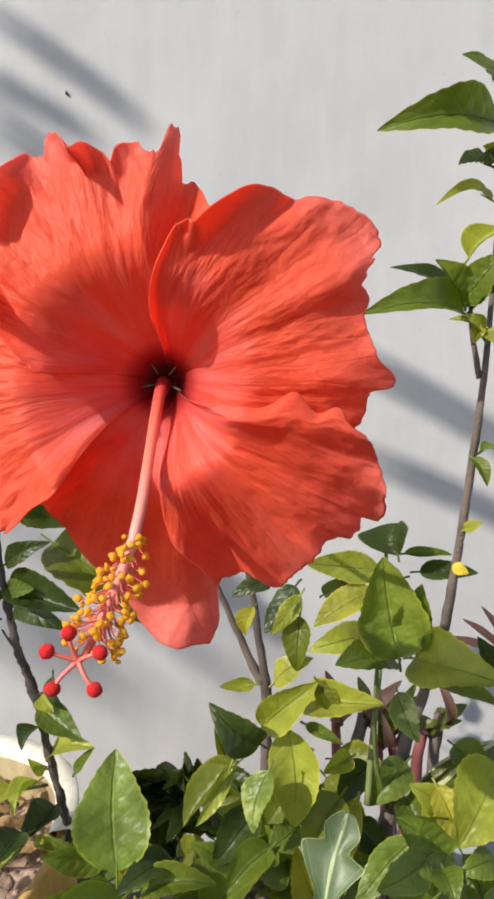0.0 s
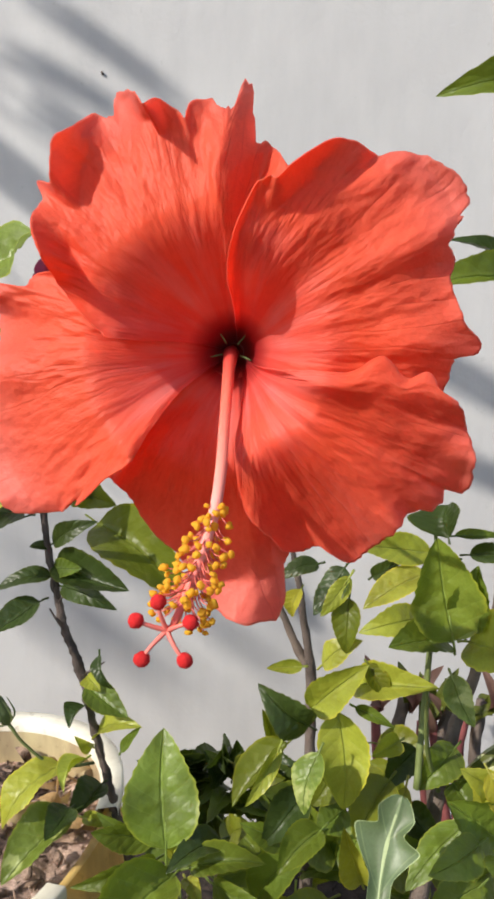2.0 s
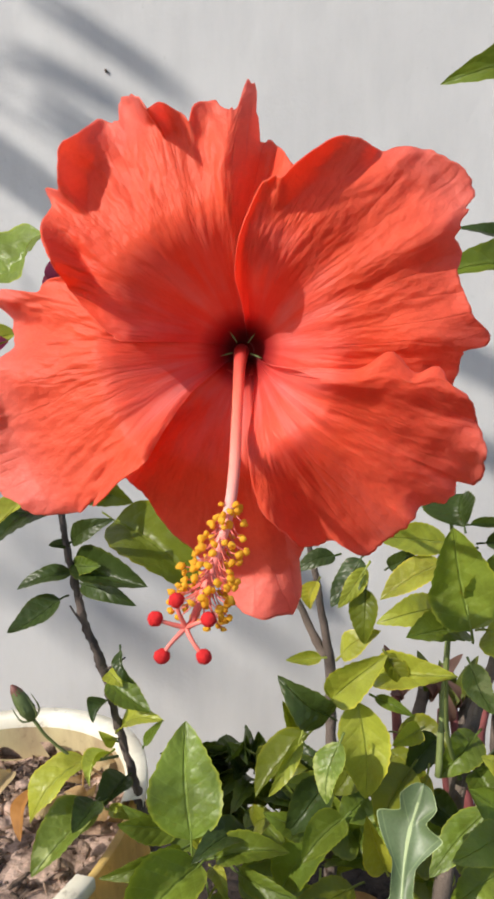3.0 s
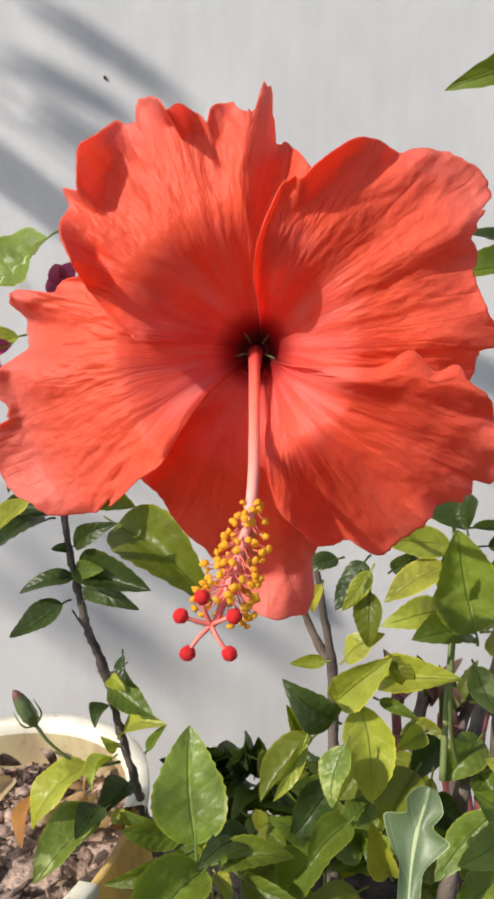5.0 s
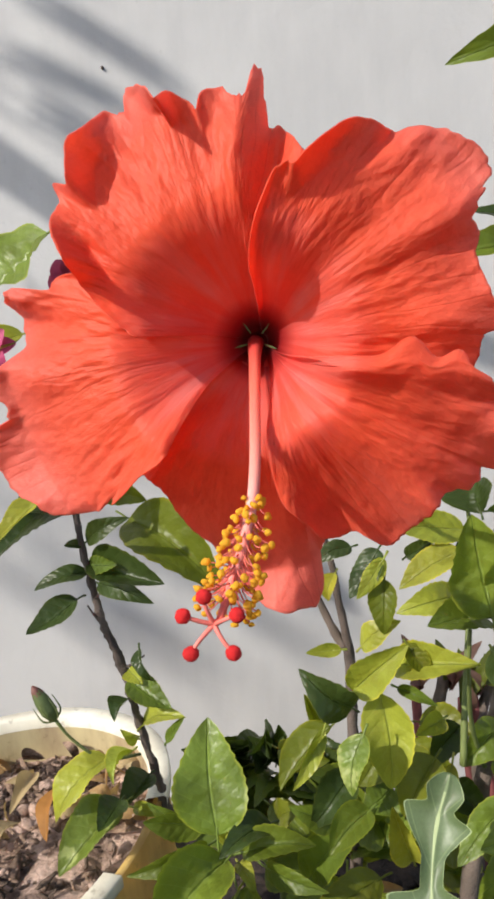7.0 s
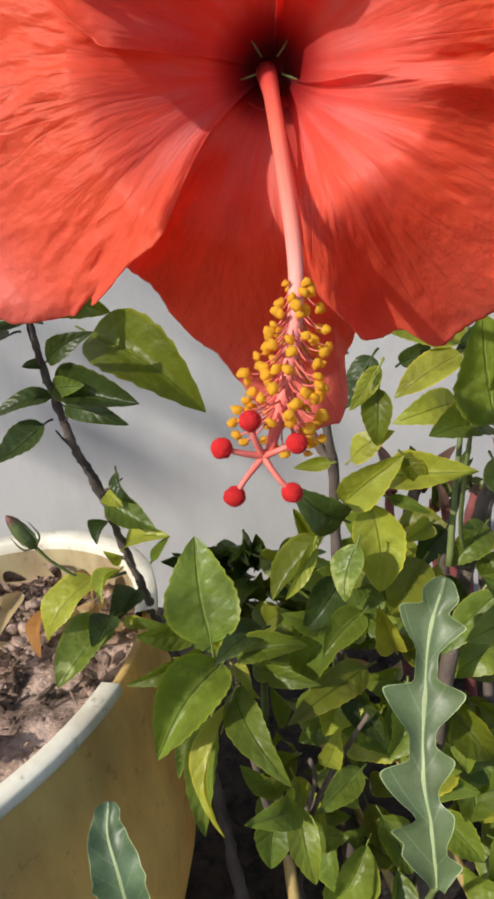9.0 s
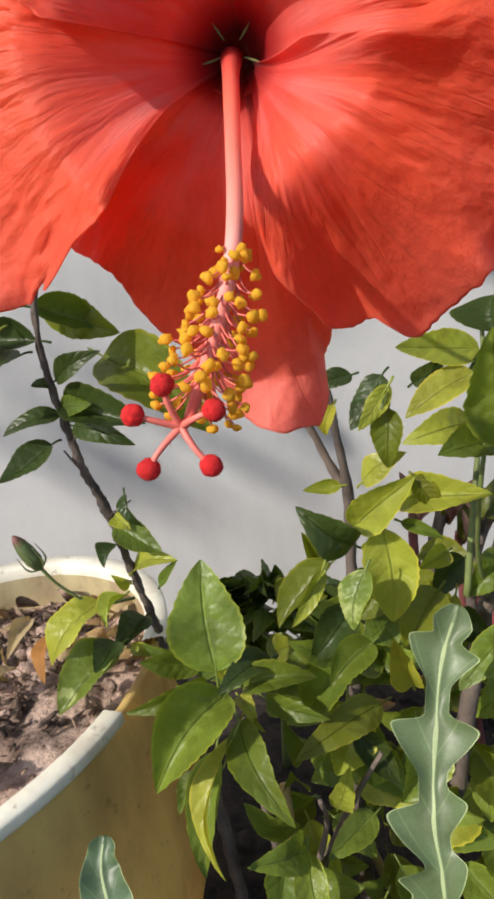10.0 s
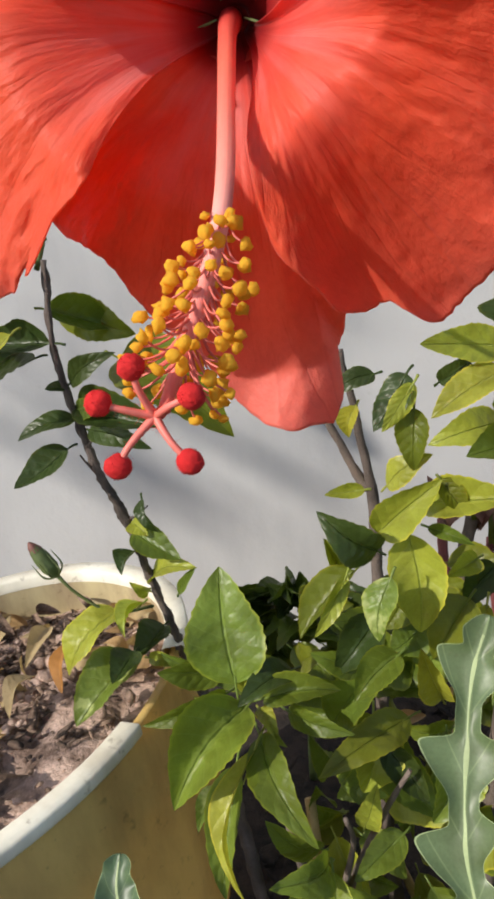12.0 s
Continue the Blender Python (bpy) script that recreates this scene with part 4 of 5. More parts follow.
# broad leaved hibiscus: leaves
leaf(broad_leaved_hibiscus, (-0.0270, 0.4047, 0.3984), (-0.0361, 0.4329, 0.4611), 0.049, 12, "bright")
leaf(broad_leaved_hibiscus, (-0.0348, 0.4097, 0.3872), (-0.0753, 0.3743, 0.3905), 0.017, -25, "mid")
leaf(broad_leaved_hibiscus, (-0.0201, 0.3996, 0.3865), (-0.0557, 0.3500, 0.3580), 0.041, 0, "bright")
leaf(broad_leaved_hibiscus, (-0.0304, 0.3945, 0.3452), (-0.0328, 0.3420, 0.3010), 0.024, 0, "bright")
# extra leaf: its yellow paints the sunlit half of the folded leaf above
leaf(broad_leaved_hibiscus, (-0.0138, 0.3844, 0.3700), (-0.0203, 0.3320, 0.3149), 0.017, 30, "yellow")
leaf(broad_leaved_hibiscus, (-0.0134, 0.3945, 0.3698), (0.0216, 0.3400, 0.3524), 0.026, 0, "mid")
leaf(broad_leaved_hibiscus, (-0.0448, 0.3894, 0.3330), (-0.0481, 0.3600, 0.3296), 0.012, 0, "pale")
leaf(broad_leaved_hibiscus, (-0.0128, 0.4097, 0.3834), (0.0335, 0.4096, 0.3939), 0.022, -10, "mid")
leaf(broad_leaved_hibiscus, (0.0264, 0.4296, 0.3476), (0.0722, 0.4296, 0.4056), 0.027, 0, "mid")
leaf(broad_leaved_hibiscus, (0.0741, 0.4396, 0.3470), (0.0212, 0.3895, 0.3474), 0.025, 10, "shade")
leaf(broad_leaved_hibiscus, (0.0179, 0.3900, 0.2860), (-0.0105, 0.3700, 0.3309), 0.019, 0, "mid")
leaf(broad_leaved_hibiscus, (0.0220, 0.3850, 0.2811), (-0.0075, 0.3500, 0.3023), 0.025, 10, "bright")
leaf(broad_leaved_hibiscus, (0.0253, 0.3800, 0.2802), (0.0354, 0.3500, 0.2463), 0.022, 0, "bright")
leaf(broad_leaved_hibiscus, (0.0684, 0.4100, 0.2805), (0.0391, 0.3800, 0.2747), 0.021, 0, "mid")
leaf(broad_leaved_hibiscus, (0.0436, 0.4100, 0.2827), (0.0525, 0.3995, 0.3300), 0.017, 0, "light")
leaf(broad_leaved_hibiscus, (0.0575, 0.4295, 0.3332), (0.0842, 0.4100, 0.3071), 0.021, 0, "dark")
leaf(broad_leaved_hibiscus, (-0.0055, 0.3996, 0.3758), (0.0048, 0.3794, 0.3775), 0.009, 30, "light")
leaf(broad_leaved_hibiscus, (-0.0332, 0.4097, 0.3782), (-0.0523, 0.3996, 0.3912), 0.010, 0, "light")
leaf(broad_leaved_hibiscus, (-0.0247, 0.4097, 0.3873), (-0.0161, 0.4148, 0.4093), 0.009, 0, "light")
leaf(broad_leaved_hibiscus, (-0.0504, 0.4398, 0.3755), (-0.0814, 0.4297, 0.3987), 0.014, 0, "mid")
leaf(broad_leaved_hibiscus, (-0.0001, 0.4197, 0.3664), (0.0420, 0.3994, 0.3696), 0.016, 10, "mid")
leaf(broad_leaved_hibiscus, (-0.0146, 0.4046, 0.3805), (-0.0005, 0.3844, 0.3772), 0.011, -20, "yellow")

# branching hibiscus: leaves
leaf(branching_hibiscus, (0.0583, 0.4297, 0.4737), (0.0276, 0.4188, 0.5028), 0.027, -10, "dark")
leaf(branching_hibiscus, (0.0353, 0.4498, 0.4476), (0.0268, 0.4449, 0.4735), 0.013, 20, "shade")
leaf(branching_hibiscus, (0.0589, 0.4398, 0.4794), (0.0931, 0.4295, 0.5168), 0.025, 10, "light")
leaf(branching_hibiscus, (0.0755, 0.4397, 0.4793), (0.0809, 0.4246, 0.4216), 0.033, 0, "light")
leaf(branching_hibiscus, (0.0651, 0.4097, 0.4692), (0.0568, 0.3956, 0.4380), 0.020, 15, "pale")
leaf(branching_hibiscus, (0.0449, 0.4298, 0.4609), (0.0121, 0.4098, 0.4285), 0.023, 20, "shade")
leaf(branching_hibiscus, (0.0403, 0.4248, 0.4610), (0.0225, 0.4048, 0.4316), 0.011, -30, "light")
leaf(branching_hibiscus, (0.0575, 0.4297, 0.4302), (0.0319, 0.4097, 0.4038), 0.025, 0, "dark")
leaf(branching_hibiscus, (0.0770, 0.4595, 0.5675), (0.0581, 0.4446, 0.5396), 0.021, 15, "dark")
leaf(branching_hibiscus, (0.0803, 0.4494, 0.5647), (0.0633, 0.4396, 0.5406), 0.013, -30, "light")
leaf(branching_hibiscus, (0.0804, 0.4545, 0.5489), (0.0787, 0.4446, 0.5156), 0.019, 10, "shade")
leaf(branching_hibiscus, (0.0644, 0.4597, 0.4997), (0.0903, 0.4496, 0.5232), 0.018, 0, "yellow")
leaf(branching_hibiscus, (0.0516, 0.4598, 0.4978), (0.0282, 0.4548, 0.4972), 0.010, 0, "light")
leaf(branching_hibiscus, (0.0599, 0.4796, 0.5626), (0.0336, 0.4697, 0.5534), 0.014, 0, "dark")
leaf(branching_hibiscus, (0.0484, 0.4797, 0.5441), (0.0430, 0.4747, 0.5254), 0.014, 0, "yellow")
leaf(branching_hibiscus, (0.0863, 0.4496, 0.4938), (0.1319, 0.4192, 0.5109), 0.026, -10, "light")
leaf(branching_hibiscus, (0.0928, 0.4345, 0.5147), (0.1059, 0.4295, 0.4981), 0.015, 0, "shade")
leaf(branching_hibiscus, (0.1109, 0.4496, 0.4298), (0.0885, 0.4296, 0.4008), 0.032, 0, "shade")
leaf(branching_hibiscus, (0.0864, 0.4396, 0.4832), (0.1099, 0.4295, 0.4775), 0.009, 0, "mid")
leaf(branching_hibiscus, (0.1225, 0.4596, 0.4197), (0.1157, 0.4495, 0.3807), 0.016, 0, "yellow")
leaf(branching_hibiscus, (0.0480, 0.4197, 0.4017), (0.0186, 0.4098, 0.4176), 0.018, 0, "mid")
leaf(branching_hibiscus, (0.0679, 0.3995, 0.4272), (0.0439, 0.3795, 0.4118), 0.022, 10, "mid")
leaf(branching_hibiscus, (0.0052, 0.4198, 0.3973), (-0.0231, 0.3896, 0.3957), 0.021, 10, "dark")

leaf(branching_hibiscus, (0.076, 0.500, 0.403), (0.060, 0.485, 0.380), 0.030, 0, "shade")
leaf(branching_hibiscus, (0.084, 0.490, 0.378), (0.064, 0.475, 0.369), 0.030, 0, "mid")
leaf(branching_hibiscus, (0.055, 0.520, 0.364), (0.076, 0.505, 0.393), 0.028, 0, "dark")
leaf(branching_hibiscus, (0.049, 0.500, 0.358), (0.070, 0.485, 0.349), 0.030, 0, "mid")
leaf(branching_hibiscus, (0.098, 0.510, 0.398), (0.109, 0.495, 0.377), 0.028, 0, "shade")

# bushy hibiscus: leaves
leaf(bushy_hibiscus, (0.1396, 0.4190, 0.5400), (0.1276, 0.4186, 0.6005), 0.041, 8, "bright")
leaf(bushy_hibiscus, (0.1472, 0.4239, 0.5446), (0.1514, 0.4192, 0.5858), 0.026, -15, "mid")
leaf(bushy_hibiscus, (0.1319, 0.4692, 0.5769), (0.0831, 0.4493, 0.5853), 0.022, -15, "light")
leaf(bushy_hibiscus, (0.1282, 0.4592, 0.5665), (0.0892, 0.4495, 0.5439), 0.023, 10, "yellow")
leaf(bushy_hibiscus, (0.1248, 0.4493, 0.5404), (0.0872, 0.4295, 0.5375), 0.022, -10, "light")
leaf(bushy_hibiscus, (0.1380, 0.4291, 0.5349), (0.1012, 0.4043, 0.5389), 0.028, 15, "mid")
leaf(bushy_hibiscus, (0.1482, 0.4189, 0.5399), (0.1882, 0.3800, 0.5472), 0.036, -10, "light")
leaf(bushy_hibiscus, (0.1566, 0.4290, 0.5240), (0.1950, 0.4000, 0.5245), 0.015, -20, "shade")
leaf(bushy_hibiscus, (0.1398, 0.4191, 0.5186), (0.1495, 0.3988, 0.4998), 0.017, 15, "pale")
leaf(bushy_hibiscus, (0.1477, 0.4992, 0.5798), (0.1486, 0.5142, 0.6000), 0.041, -20, "dark")
leaf(bushy_hibiscus, (0.1522, 0.5042, 0.5806), (0.1878, 0.5095, 0.5810), 0.009, 0, "mid")
leaf(bushy_hibiscus, (0.1661, 0.5193, 0.5634), (0.2057, 0.5099, 0.5673), 0.017, 0, "dark")
leaf(bushy_hibiscus, (0.1480, 0.4691, 0.5736), (0.1244, 0.4592, 0.5675), 0.016, 0, "dark")
leaf(bushy_hibiscus, (0.0958, 0.4795, 0.5559), (0.1144, 0.4693, 0.5734), 0.013, 0, "dark")
leaf(bushy_hibiscus, (0.1801, 0.4446, 0.3979), (0.1446, 0.4292, 0.4316), 0.037, 0, "bright")
leaf(bushy_hibiscus, (0.1803, 0.4596, 0.4196), (0.1554, 0.4493, 0.4416), 0.025, 0, "light")
leaf(bushy_hibiscus, (0.1771, 0.4546, 0.4295), (0.1627, 0.4392, 0.4216), 0.020, 10, "yellow")
leaf(bushy_hibiscus, (0.2077, 0.4399, 0.4651), (0.1786, 0.4099, 0.4301), 0.047, 0, "light")
leaf(bushy_hibiscus, (0.1721, 0.4496, 0.4413), (0.1865, 0.4395, 0.4117), 0.023, 0, "yellow")
leaf(bushy_hibiscus, (0.1645, 0.4291, 0.4074), (0.1309, 0.4091, 0.3972), 0.024, 0, "bright")
leaf(bushy_hibiscus, (0.1742, 0.4295, 0.4004), (0.1786, 0.4094, 0.3927), 0.021, 0, "mid")
leaf(bushy_hibiscus, (0.2053, 0.4299, 0.4086), (0.1824, 0.4194, 0.4058), 0.019, 0, "mid")
leaf(bushy_hibiscus, (0.1576, 0.4392, 0.4118), (0.1200, 0.4193, 0.3771), 0.023, 0, "bright")
leaf(bushy_hibiscus, (0.1380, 0.4496, 0.3003), (0.1670, 0.4300, 0.2702), 0.029, 0, "shade")
leaf(bushy_hibiscus, (0.1042, 0.4697, 0.2781), (0.0860, 0.4500, 0.2613), 0.023, 0, "shade")
leaf(bushy_hibiscus, (0.0963, 0.4596, 0.3447), (0.0823, 0.4497, 0.3942), 0.022, 0, "yellow")
leaf(bushy_hibiscus, (0.2067, 0.4599, 0.5135), (0.1914, 0.4499, 0.5441), 0.024, 0, "dark")
leaf(bushy_hibiscus, (0.1567, 0.4795, 0.4387), (0.1291, 0.4595, 0.4178), 0.026, 0, "mid")
leaf(bushy_hibiscus, (0.1328, 0.4896, 0.4286), (0.1100, 0.4696, 0.4095), 0.024, 0, "dark")
leaf(bushy_hibiscus, (0.1882, 0.4796, 0.4538), (0.2099, 0.4599, 0.4421), 0.025, 0, "mid")
leaf(bushy_hibiscus, (0.1182, 0.4696, 0.4459), (0.0990, 0.4597, 0.4383), 0.016, 0, "light")
leaf(bushy_hibiscus, (0.1546, 0.4694, 0.4194), (0.1674, 0.4493, 0.4066), 0.024, 0, "mid")
leaf(bushy_hibiscus, (0.1239, 0.4696, 0.3958), (0.1457, 0.4494, 0.3879), 0.024, 0, "dark")
leaf(bushy_hibiscus, (0.1003, 0.4496, 0.3835), (0.1147, 0.4294, 0.3766), 0.023, 0, "mid")

# tall hibiscus: leaves
leaf(tall_hibiscus, (0.1843, 0.4497, 0.8516), (0.1181, 0.4198, 0.8404), 0.029, -35, "mid")
leaf(tall_hibiscus, (0.1896, 0.4600, 0.8673), (0.1613, 0.4398, 0.8842), 0.024, 0, "mid")
leaf(tall_hibiscus, (0.1858, 0.4597, 0.8308), (0.1653, 0.4498, 0.8290), 0.021, 20, "dark")
leaf(tall_hibiscus, (0.1910, 0.4600, 0.8274), (0.1779, 0.4498, 0.8387), 0.020, 0, "light")
leaf(tall_hibiscus, (0.1869, 0.4597, 0.8108), (0.1527, 0.4398, 0.8059), 0.011, 0, "yellow")
leaf(tall_hibiscus, (0.1741, 0.4548, 0.7428), (0.1128, 0.4160, 0.7419), 0.026, -15, "mid")
leaf(tall_hibiscus, (0.1724, 0.4598, 0.7534), (0.1276, 0.4398, 0.7691), 0.017, 10, "dark")
leaf(tall_hibiscus, (0.1734, 0.4548, 0.7495), (0.1523, 0.4398, 0.7726), 0.020, 0, "bright")
leaf(tall_hibiscus, (0.1734, 0.4548, 0.7495), (0.1910, 0.4400, 0.7772), 0.025, 10, "mid")
leaf(tall_hibiscus, (0.1761, 0.4598, 0.7770), (0.1930, 0.4500, 0.7922), 0.020, 0, "light")
leaf(tall_hibiscus, (0.1874, 0.4599, 0.7288), (0.1659, 0.4531, 0.7407), 0.012, 0, "light")
leaf(tall_hibiscus, (0.1779, 0.4548, 0.7455), (0.1955, 0.4500, 0.7570), 0.016, 0, "dark")
leaf(tall_hibiscus, (0.1841, 0.4548, 0.7357), (0.1793, 0.4498, 0.7254), 0.009, 0, "yellow")
leaf(tall_hibiscus, (0.1888, 0.4549, 0.7345), (0.1944, 0.4500, 0.7257), 0.012, 0, "light")
leaf(tall_hibiscus, (0.1871, 0.4699, 0.6541), (0.1953, 0.4599, 0.6378), 0.011, 0, "mid")
leaf(tall_hibiscus, (0.1919, 0.4699, 0.6578), (0.2001, 0.4600, 0.6614), 0.008, 0, "mid")
leaf(tall_hibiscus, (0.1856, 0.4743, 0.6059), (0.1959, 0.4699, 0.6126), 0.009, 0, "light")

lobed_plant = thing("lobed_leaf_plant", "waxy grey-green plant with lobed pale-edged leaves", "plant")
lobed_leaf(lobed_plant, [(0.0986, 0.2980, 0.3316), (0.0968, 0.3080, 0.3591), (0.0935, 0.3250, 0.3858), (0.0965, 0.3470, 0.4131), (0.1013, 0.3680, 0.4401), (0.1110, 0.3830, 0.4650)], 0.046, (((0.845, 0.84), (0.60, 1.00), (0.38, 1.0), (0.215, 0.92), (0.13, 0.8), (0.02, 0.35)), ((0.835, 0.78), (0.615, 0.92), (0.43, 0.72), (0.26, 0.56), (0.09, 0.78), (0.01, 0.35))), Vector((-0.15, -0.85, 0.45)))
lobed_leaf(lobed_plant, [(-0.0600, 0.2860, 0.2780), (-0.0670, 0.2950, 0.3004), (-0.0732, 0.3050, 0.3227), (-0.0807, 0.3180, 0.3365), (-0.0813, 0.3300, 0.3477)], 0.034, (((0.45, 0.95),), ((0.45, 0.95),)), Vector((0.1, -0.6, 0.8)), 0.80, 2.2)
tube("leaf_stalk", [(0.0986, 0.299, 0.3330), (0.092, 0.315, 0.28), (0.07, 0.38, 0.12), (0.05, 0.40, -0.01)], [0.0016, 0.002, 0.003, 0.004], TWIG, lobed_plant, "", 8, 6)
tube("leaf_stalk", [(-0.0600, 0.287, 0.2790), (-0.02, 0.31, 0.22), (0.02, 0.38, 0.12), (0.045, 0.40, -0.01)], [0.0014, 0.002, 0.003, 0.004], TWIG, lobed_plant, "", 8, 6)

# ---- the flowerpot ----
POT_AT = Vector((-0.240, 0.400, 0))


def pot_point(r, a, z):
    """A point of the oval pot: r as a share of its rim."""
    u, v = 0.1400 * r * math.cos(a), 0.2000 * r * math.sin(a)
    c, k = math.cos(radians(-30)), math.sin(radians(-30))
    return Vector((POT_AT.x + u * c - v * k, POT_AT.y + u * k + v * c, z))


def lathe(name, profile, material, parent, sides=72, label="", wobble=0.0, gap=None):
    v, f = [], []
    for r, z in profile:
        for s in range(sides):
            a = 2 * math.pi * s / sides
            k = 1 + wobble * noise.noise((math.cos(a) * 2, math.sin(a) * 2, z * 6))
            v.append(pot_point(r * k, a, z))
    for i in range(len(profile) - 1):
        for s in range(sides):
            if gap and gap[0] < (360 * (s + 0.5) / sides + 180) % 360 - 180 < gap[1]:
                continue
            a, b = i * sides + s, i * sides + (s + 1) % sides
            f.append((a, b, b + sides, a + sides))
    return link_mesh(name, v, f, material, parent, label)


pot = thing("flowerpot", "round weathered yellow plastic flowerpot with a cream rim", "flowerpot")
lathe("body", [(0.0, 0.0), (0.86, 0.0), (0.89, 0.007), (1.03, 0.11), (1.07, 0.21), (1.05, 0.262), (1.015, 0.318), (0.99, 0.352), (0.982, 0.3655), (0.981, 0.3660), (0.945, 0.3660), (0.940, 0.30)], POT_WALL, pot, 96, "", 0.01)
lathe("rim", [(0.984, 0.3620), (1.006, 0.3622), (1.012, 0.3640), (1.010, 0.3700), (1.002, 0.3718), (0.925, 0.3724), (0.915, 0.3705), (0.910, 0.3620)], POT_RIM, pot, 120, "worn cream rim with a piece broken out", 0.008, (20, 46))
lathe("lining", [(0.912, 0.3630), (0.910, 0.335), (0.905, 0.30)], POT_INNER, pot, 96, "dirty yellowed inner wall", 0.008, (20, 46))


def pot_soil():
    v, f = [], []
    rings, sides = 26, 80
    for i in range(rings):
        r = 0.94 * i / (rings - 1)
        for s in range(sides):
            a = 2 * math.pi * s / sides
            x, y, _ = pot_point(r, a, 0)
            z = 0.349 + 0.009 * (x - POT_AT.x) / 0.17 - 0.026 * max(0, y - POT_AT.y) / 0.19 + 0.010 * noise.noise((x * 16, y * 16, 1)) + 0.007 * noise.noise((x * 45, y * 45, 4)) + 0.003 * noise.noise((x * 120, y * 120, 7))
            v.append((x, y, z))
    for i in range(rings - 1):
        for s in range(sides):
            a, b = i * sides + s, i * sides + (s + 1) % sides
            f.append((a, b, b + sides, a + sides))
    return tagged(link_mesh("potting_soil", v, f, POT_SOIL), "dry sandy potting soil filling the flowerpot", "soil", "", "stuff")


pot_soil()


def crumbs(name, label, count, seed, spot, size, material, flat=True):
    """Clods and crumbs lying on the soil, in one heap."""
    rng = random.Random(seed)
    v, f = [], []
    bm = bmesh.new()
    bmesh.ops.create_icosphere(bm, subdivisions=1, radius=1)
    bv = [x.co.copy() for x in bm.verts]
    bf = [[x.index for x in face.verts] for face in bm.faces]
    bm.free()
    for k in range(count):
        c = Vector(spot(rng))
        s = size * rng.uniform(0.35, 1.0) ** 2
        n0 = len(v)
        sq = Vector((rng.uniform(0.6, 3.4), rng.uniform(0.3, 1.1), rng.uniform(0.10, 0.4)))
        if not flat:
            sq = Vector((rng.uniform(0.6, 1.5), rng.uniform(0.6, 1.4), rng.uniform(0.4, 0.9)))
        turn = Matrix.Rotation(rng.uniform(0, 6.283), 3, "Z") @ Matrix.Rotation(rng.uniform(-0.5, 0.5), 3, "Y")
        for p in bv:
            k2 = 1 + 0.45 * noise.noise(p * 1.7 + Vector((k, 0, k * 0.3)))
            v.append(c + turn @ Vector((p.x * sq.x, p.y * sq.y, p.z * sq.z)) * s * k2)
        f += [tuple(i + n0 for i in q) for q in bf]
    return tagged(link_mesh(name, v, f, material, None, "", None, True), label, "soil", "", "stuff")


def in_pot(rng):
    a, r = rng.uniform(0, 6.283), 0.88 * math.sqrt(rng.random())
    x, y, _ = pot_point(r, a, 0)
    return x, y, 0.348 + 0.053 * (x - POT_AT.x) - 0.137 * max(0, y - POT_AT.y) + rng.uniform(-0.004, 0.008)


def litter_spot(rng):
    while True:
        p = in_pot(rng)
        if p[0] < -0.17 or p[1] > 0.47 or rng.random() < 0.15:
            return p


crumbs("soil_crumbs", "loose clods and crumbs of dry soil in the flowerpot", 4600, 5, litter_spot, 0.0042, CLOD)
crumbs("soil_lumps", "pinkish dry lumps of soil in the flowerpot", 700, 15, litter_spot, 0.0075, POT_SOIL, False)
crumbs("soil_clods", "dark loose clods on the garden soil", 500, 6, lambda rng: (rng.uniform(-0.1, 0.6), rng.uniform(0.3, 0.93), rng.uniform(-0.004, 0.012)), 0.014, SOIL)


def fallen(name, base, tip, width, material, label, roll=0, bow=0.18):
    LEAF["tmp"] = material
    ob = leaf(None, base, tip, width, roll, "tmp", 0.5, bow, 0.03, name, False)
    return tagged(ob, label, "dead leaf", "fallen leaves")


rng = random.Random(21)
for k in range(90):
    x, y, z = litter_spot(rng)
    a = rng.uniform(0, 6.283)
    s = rng.uniform(0.014, 0.038)
    fallen("dead_leaf", (x, y, z + 0.004), (x + s * math.cos(a), y + s * math.sin(a), z + rng.uniform(0.004, 0.018)), s * 0.5, (DRY, DRY_TAN, CLOD, CLOD)[k % 4], "dry curled brown leaf lying on the potting soil", rng.uniform(-60, 60), 0.35)
for k in range(10):
    x, y = rng.uniform(-0.06, 0.4), rng.uniform(0.35, 0.92)
    a = rng.uniform(0, 6.283)
    s = rng.uniform(0.03, 0.06)
    fallen("dead_leaf", (x, y, 0.012), (x + s * math.cos(a), y + s * math.sin(a), 0.014 + rng.uniform(0, 0.02)), s * 0.5, DRY if k % 2 else DRY_TAN, "dry brown leaf lying on the garden soil", rng.uniform(-30, 30), 0.2)
fallen("dead_leaf", (-0.1601, 0.4546, 0.3862), (-0.1540, 0.4244, 0.3669), 0.017, ORANGE_LEAF, "orange-brown dead leaf standing on the potting soil", 20, 0.05)
fallen("dead_leaf", (-0.2034, 0.4996, 0.3636), (-0.2026, 0.4594, 0.3595), 0.016, DRY_TAN, "curled tan dead leaf lying on the potting soil", -30, 0.1)
fallen("dead_leaf", (-0.1821, 0.4394, 0.3678), (-0.1883, 0.4089, 0.3596), 0.018, DRY_TAN, "curled tan dead leaf lying on the potting soil", 10, 0.15)

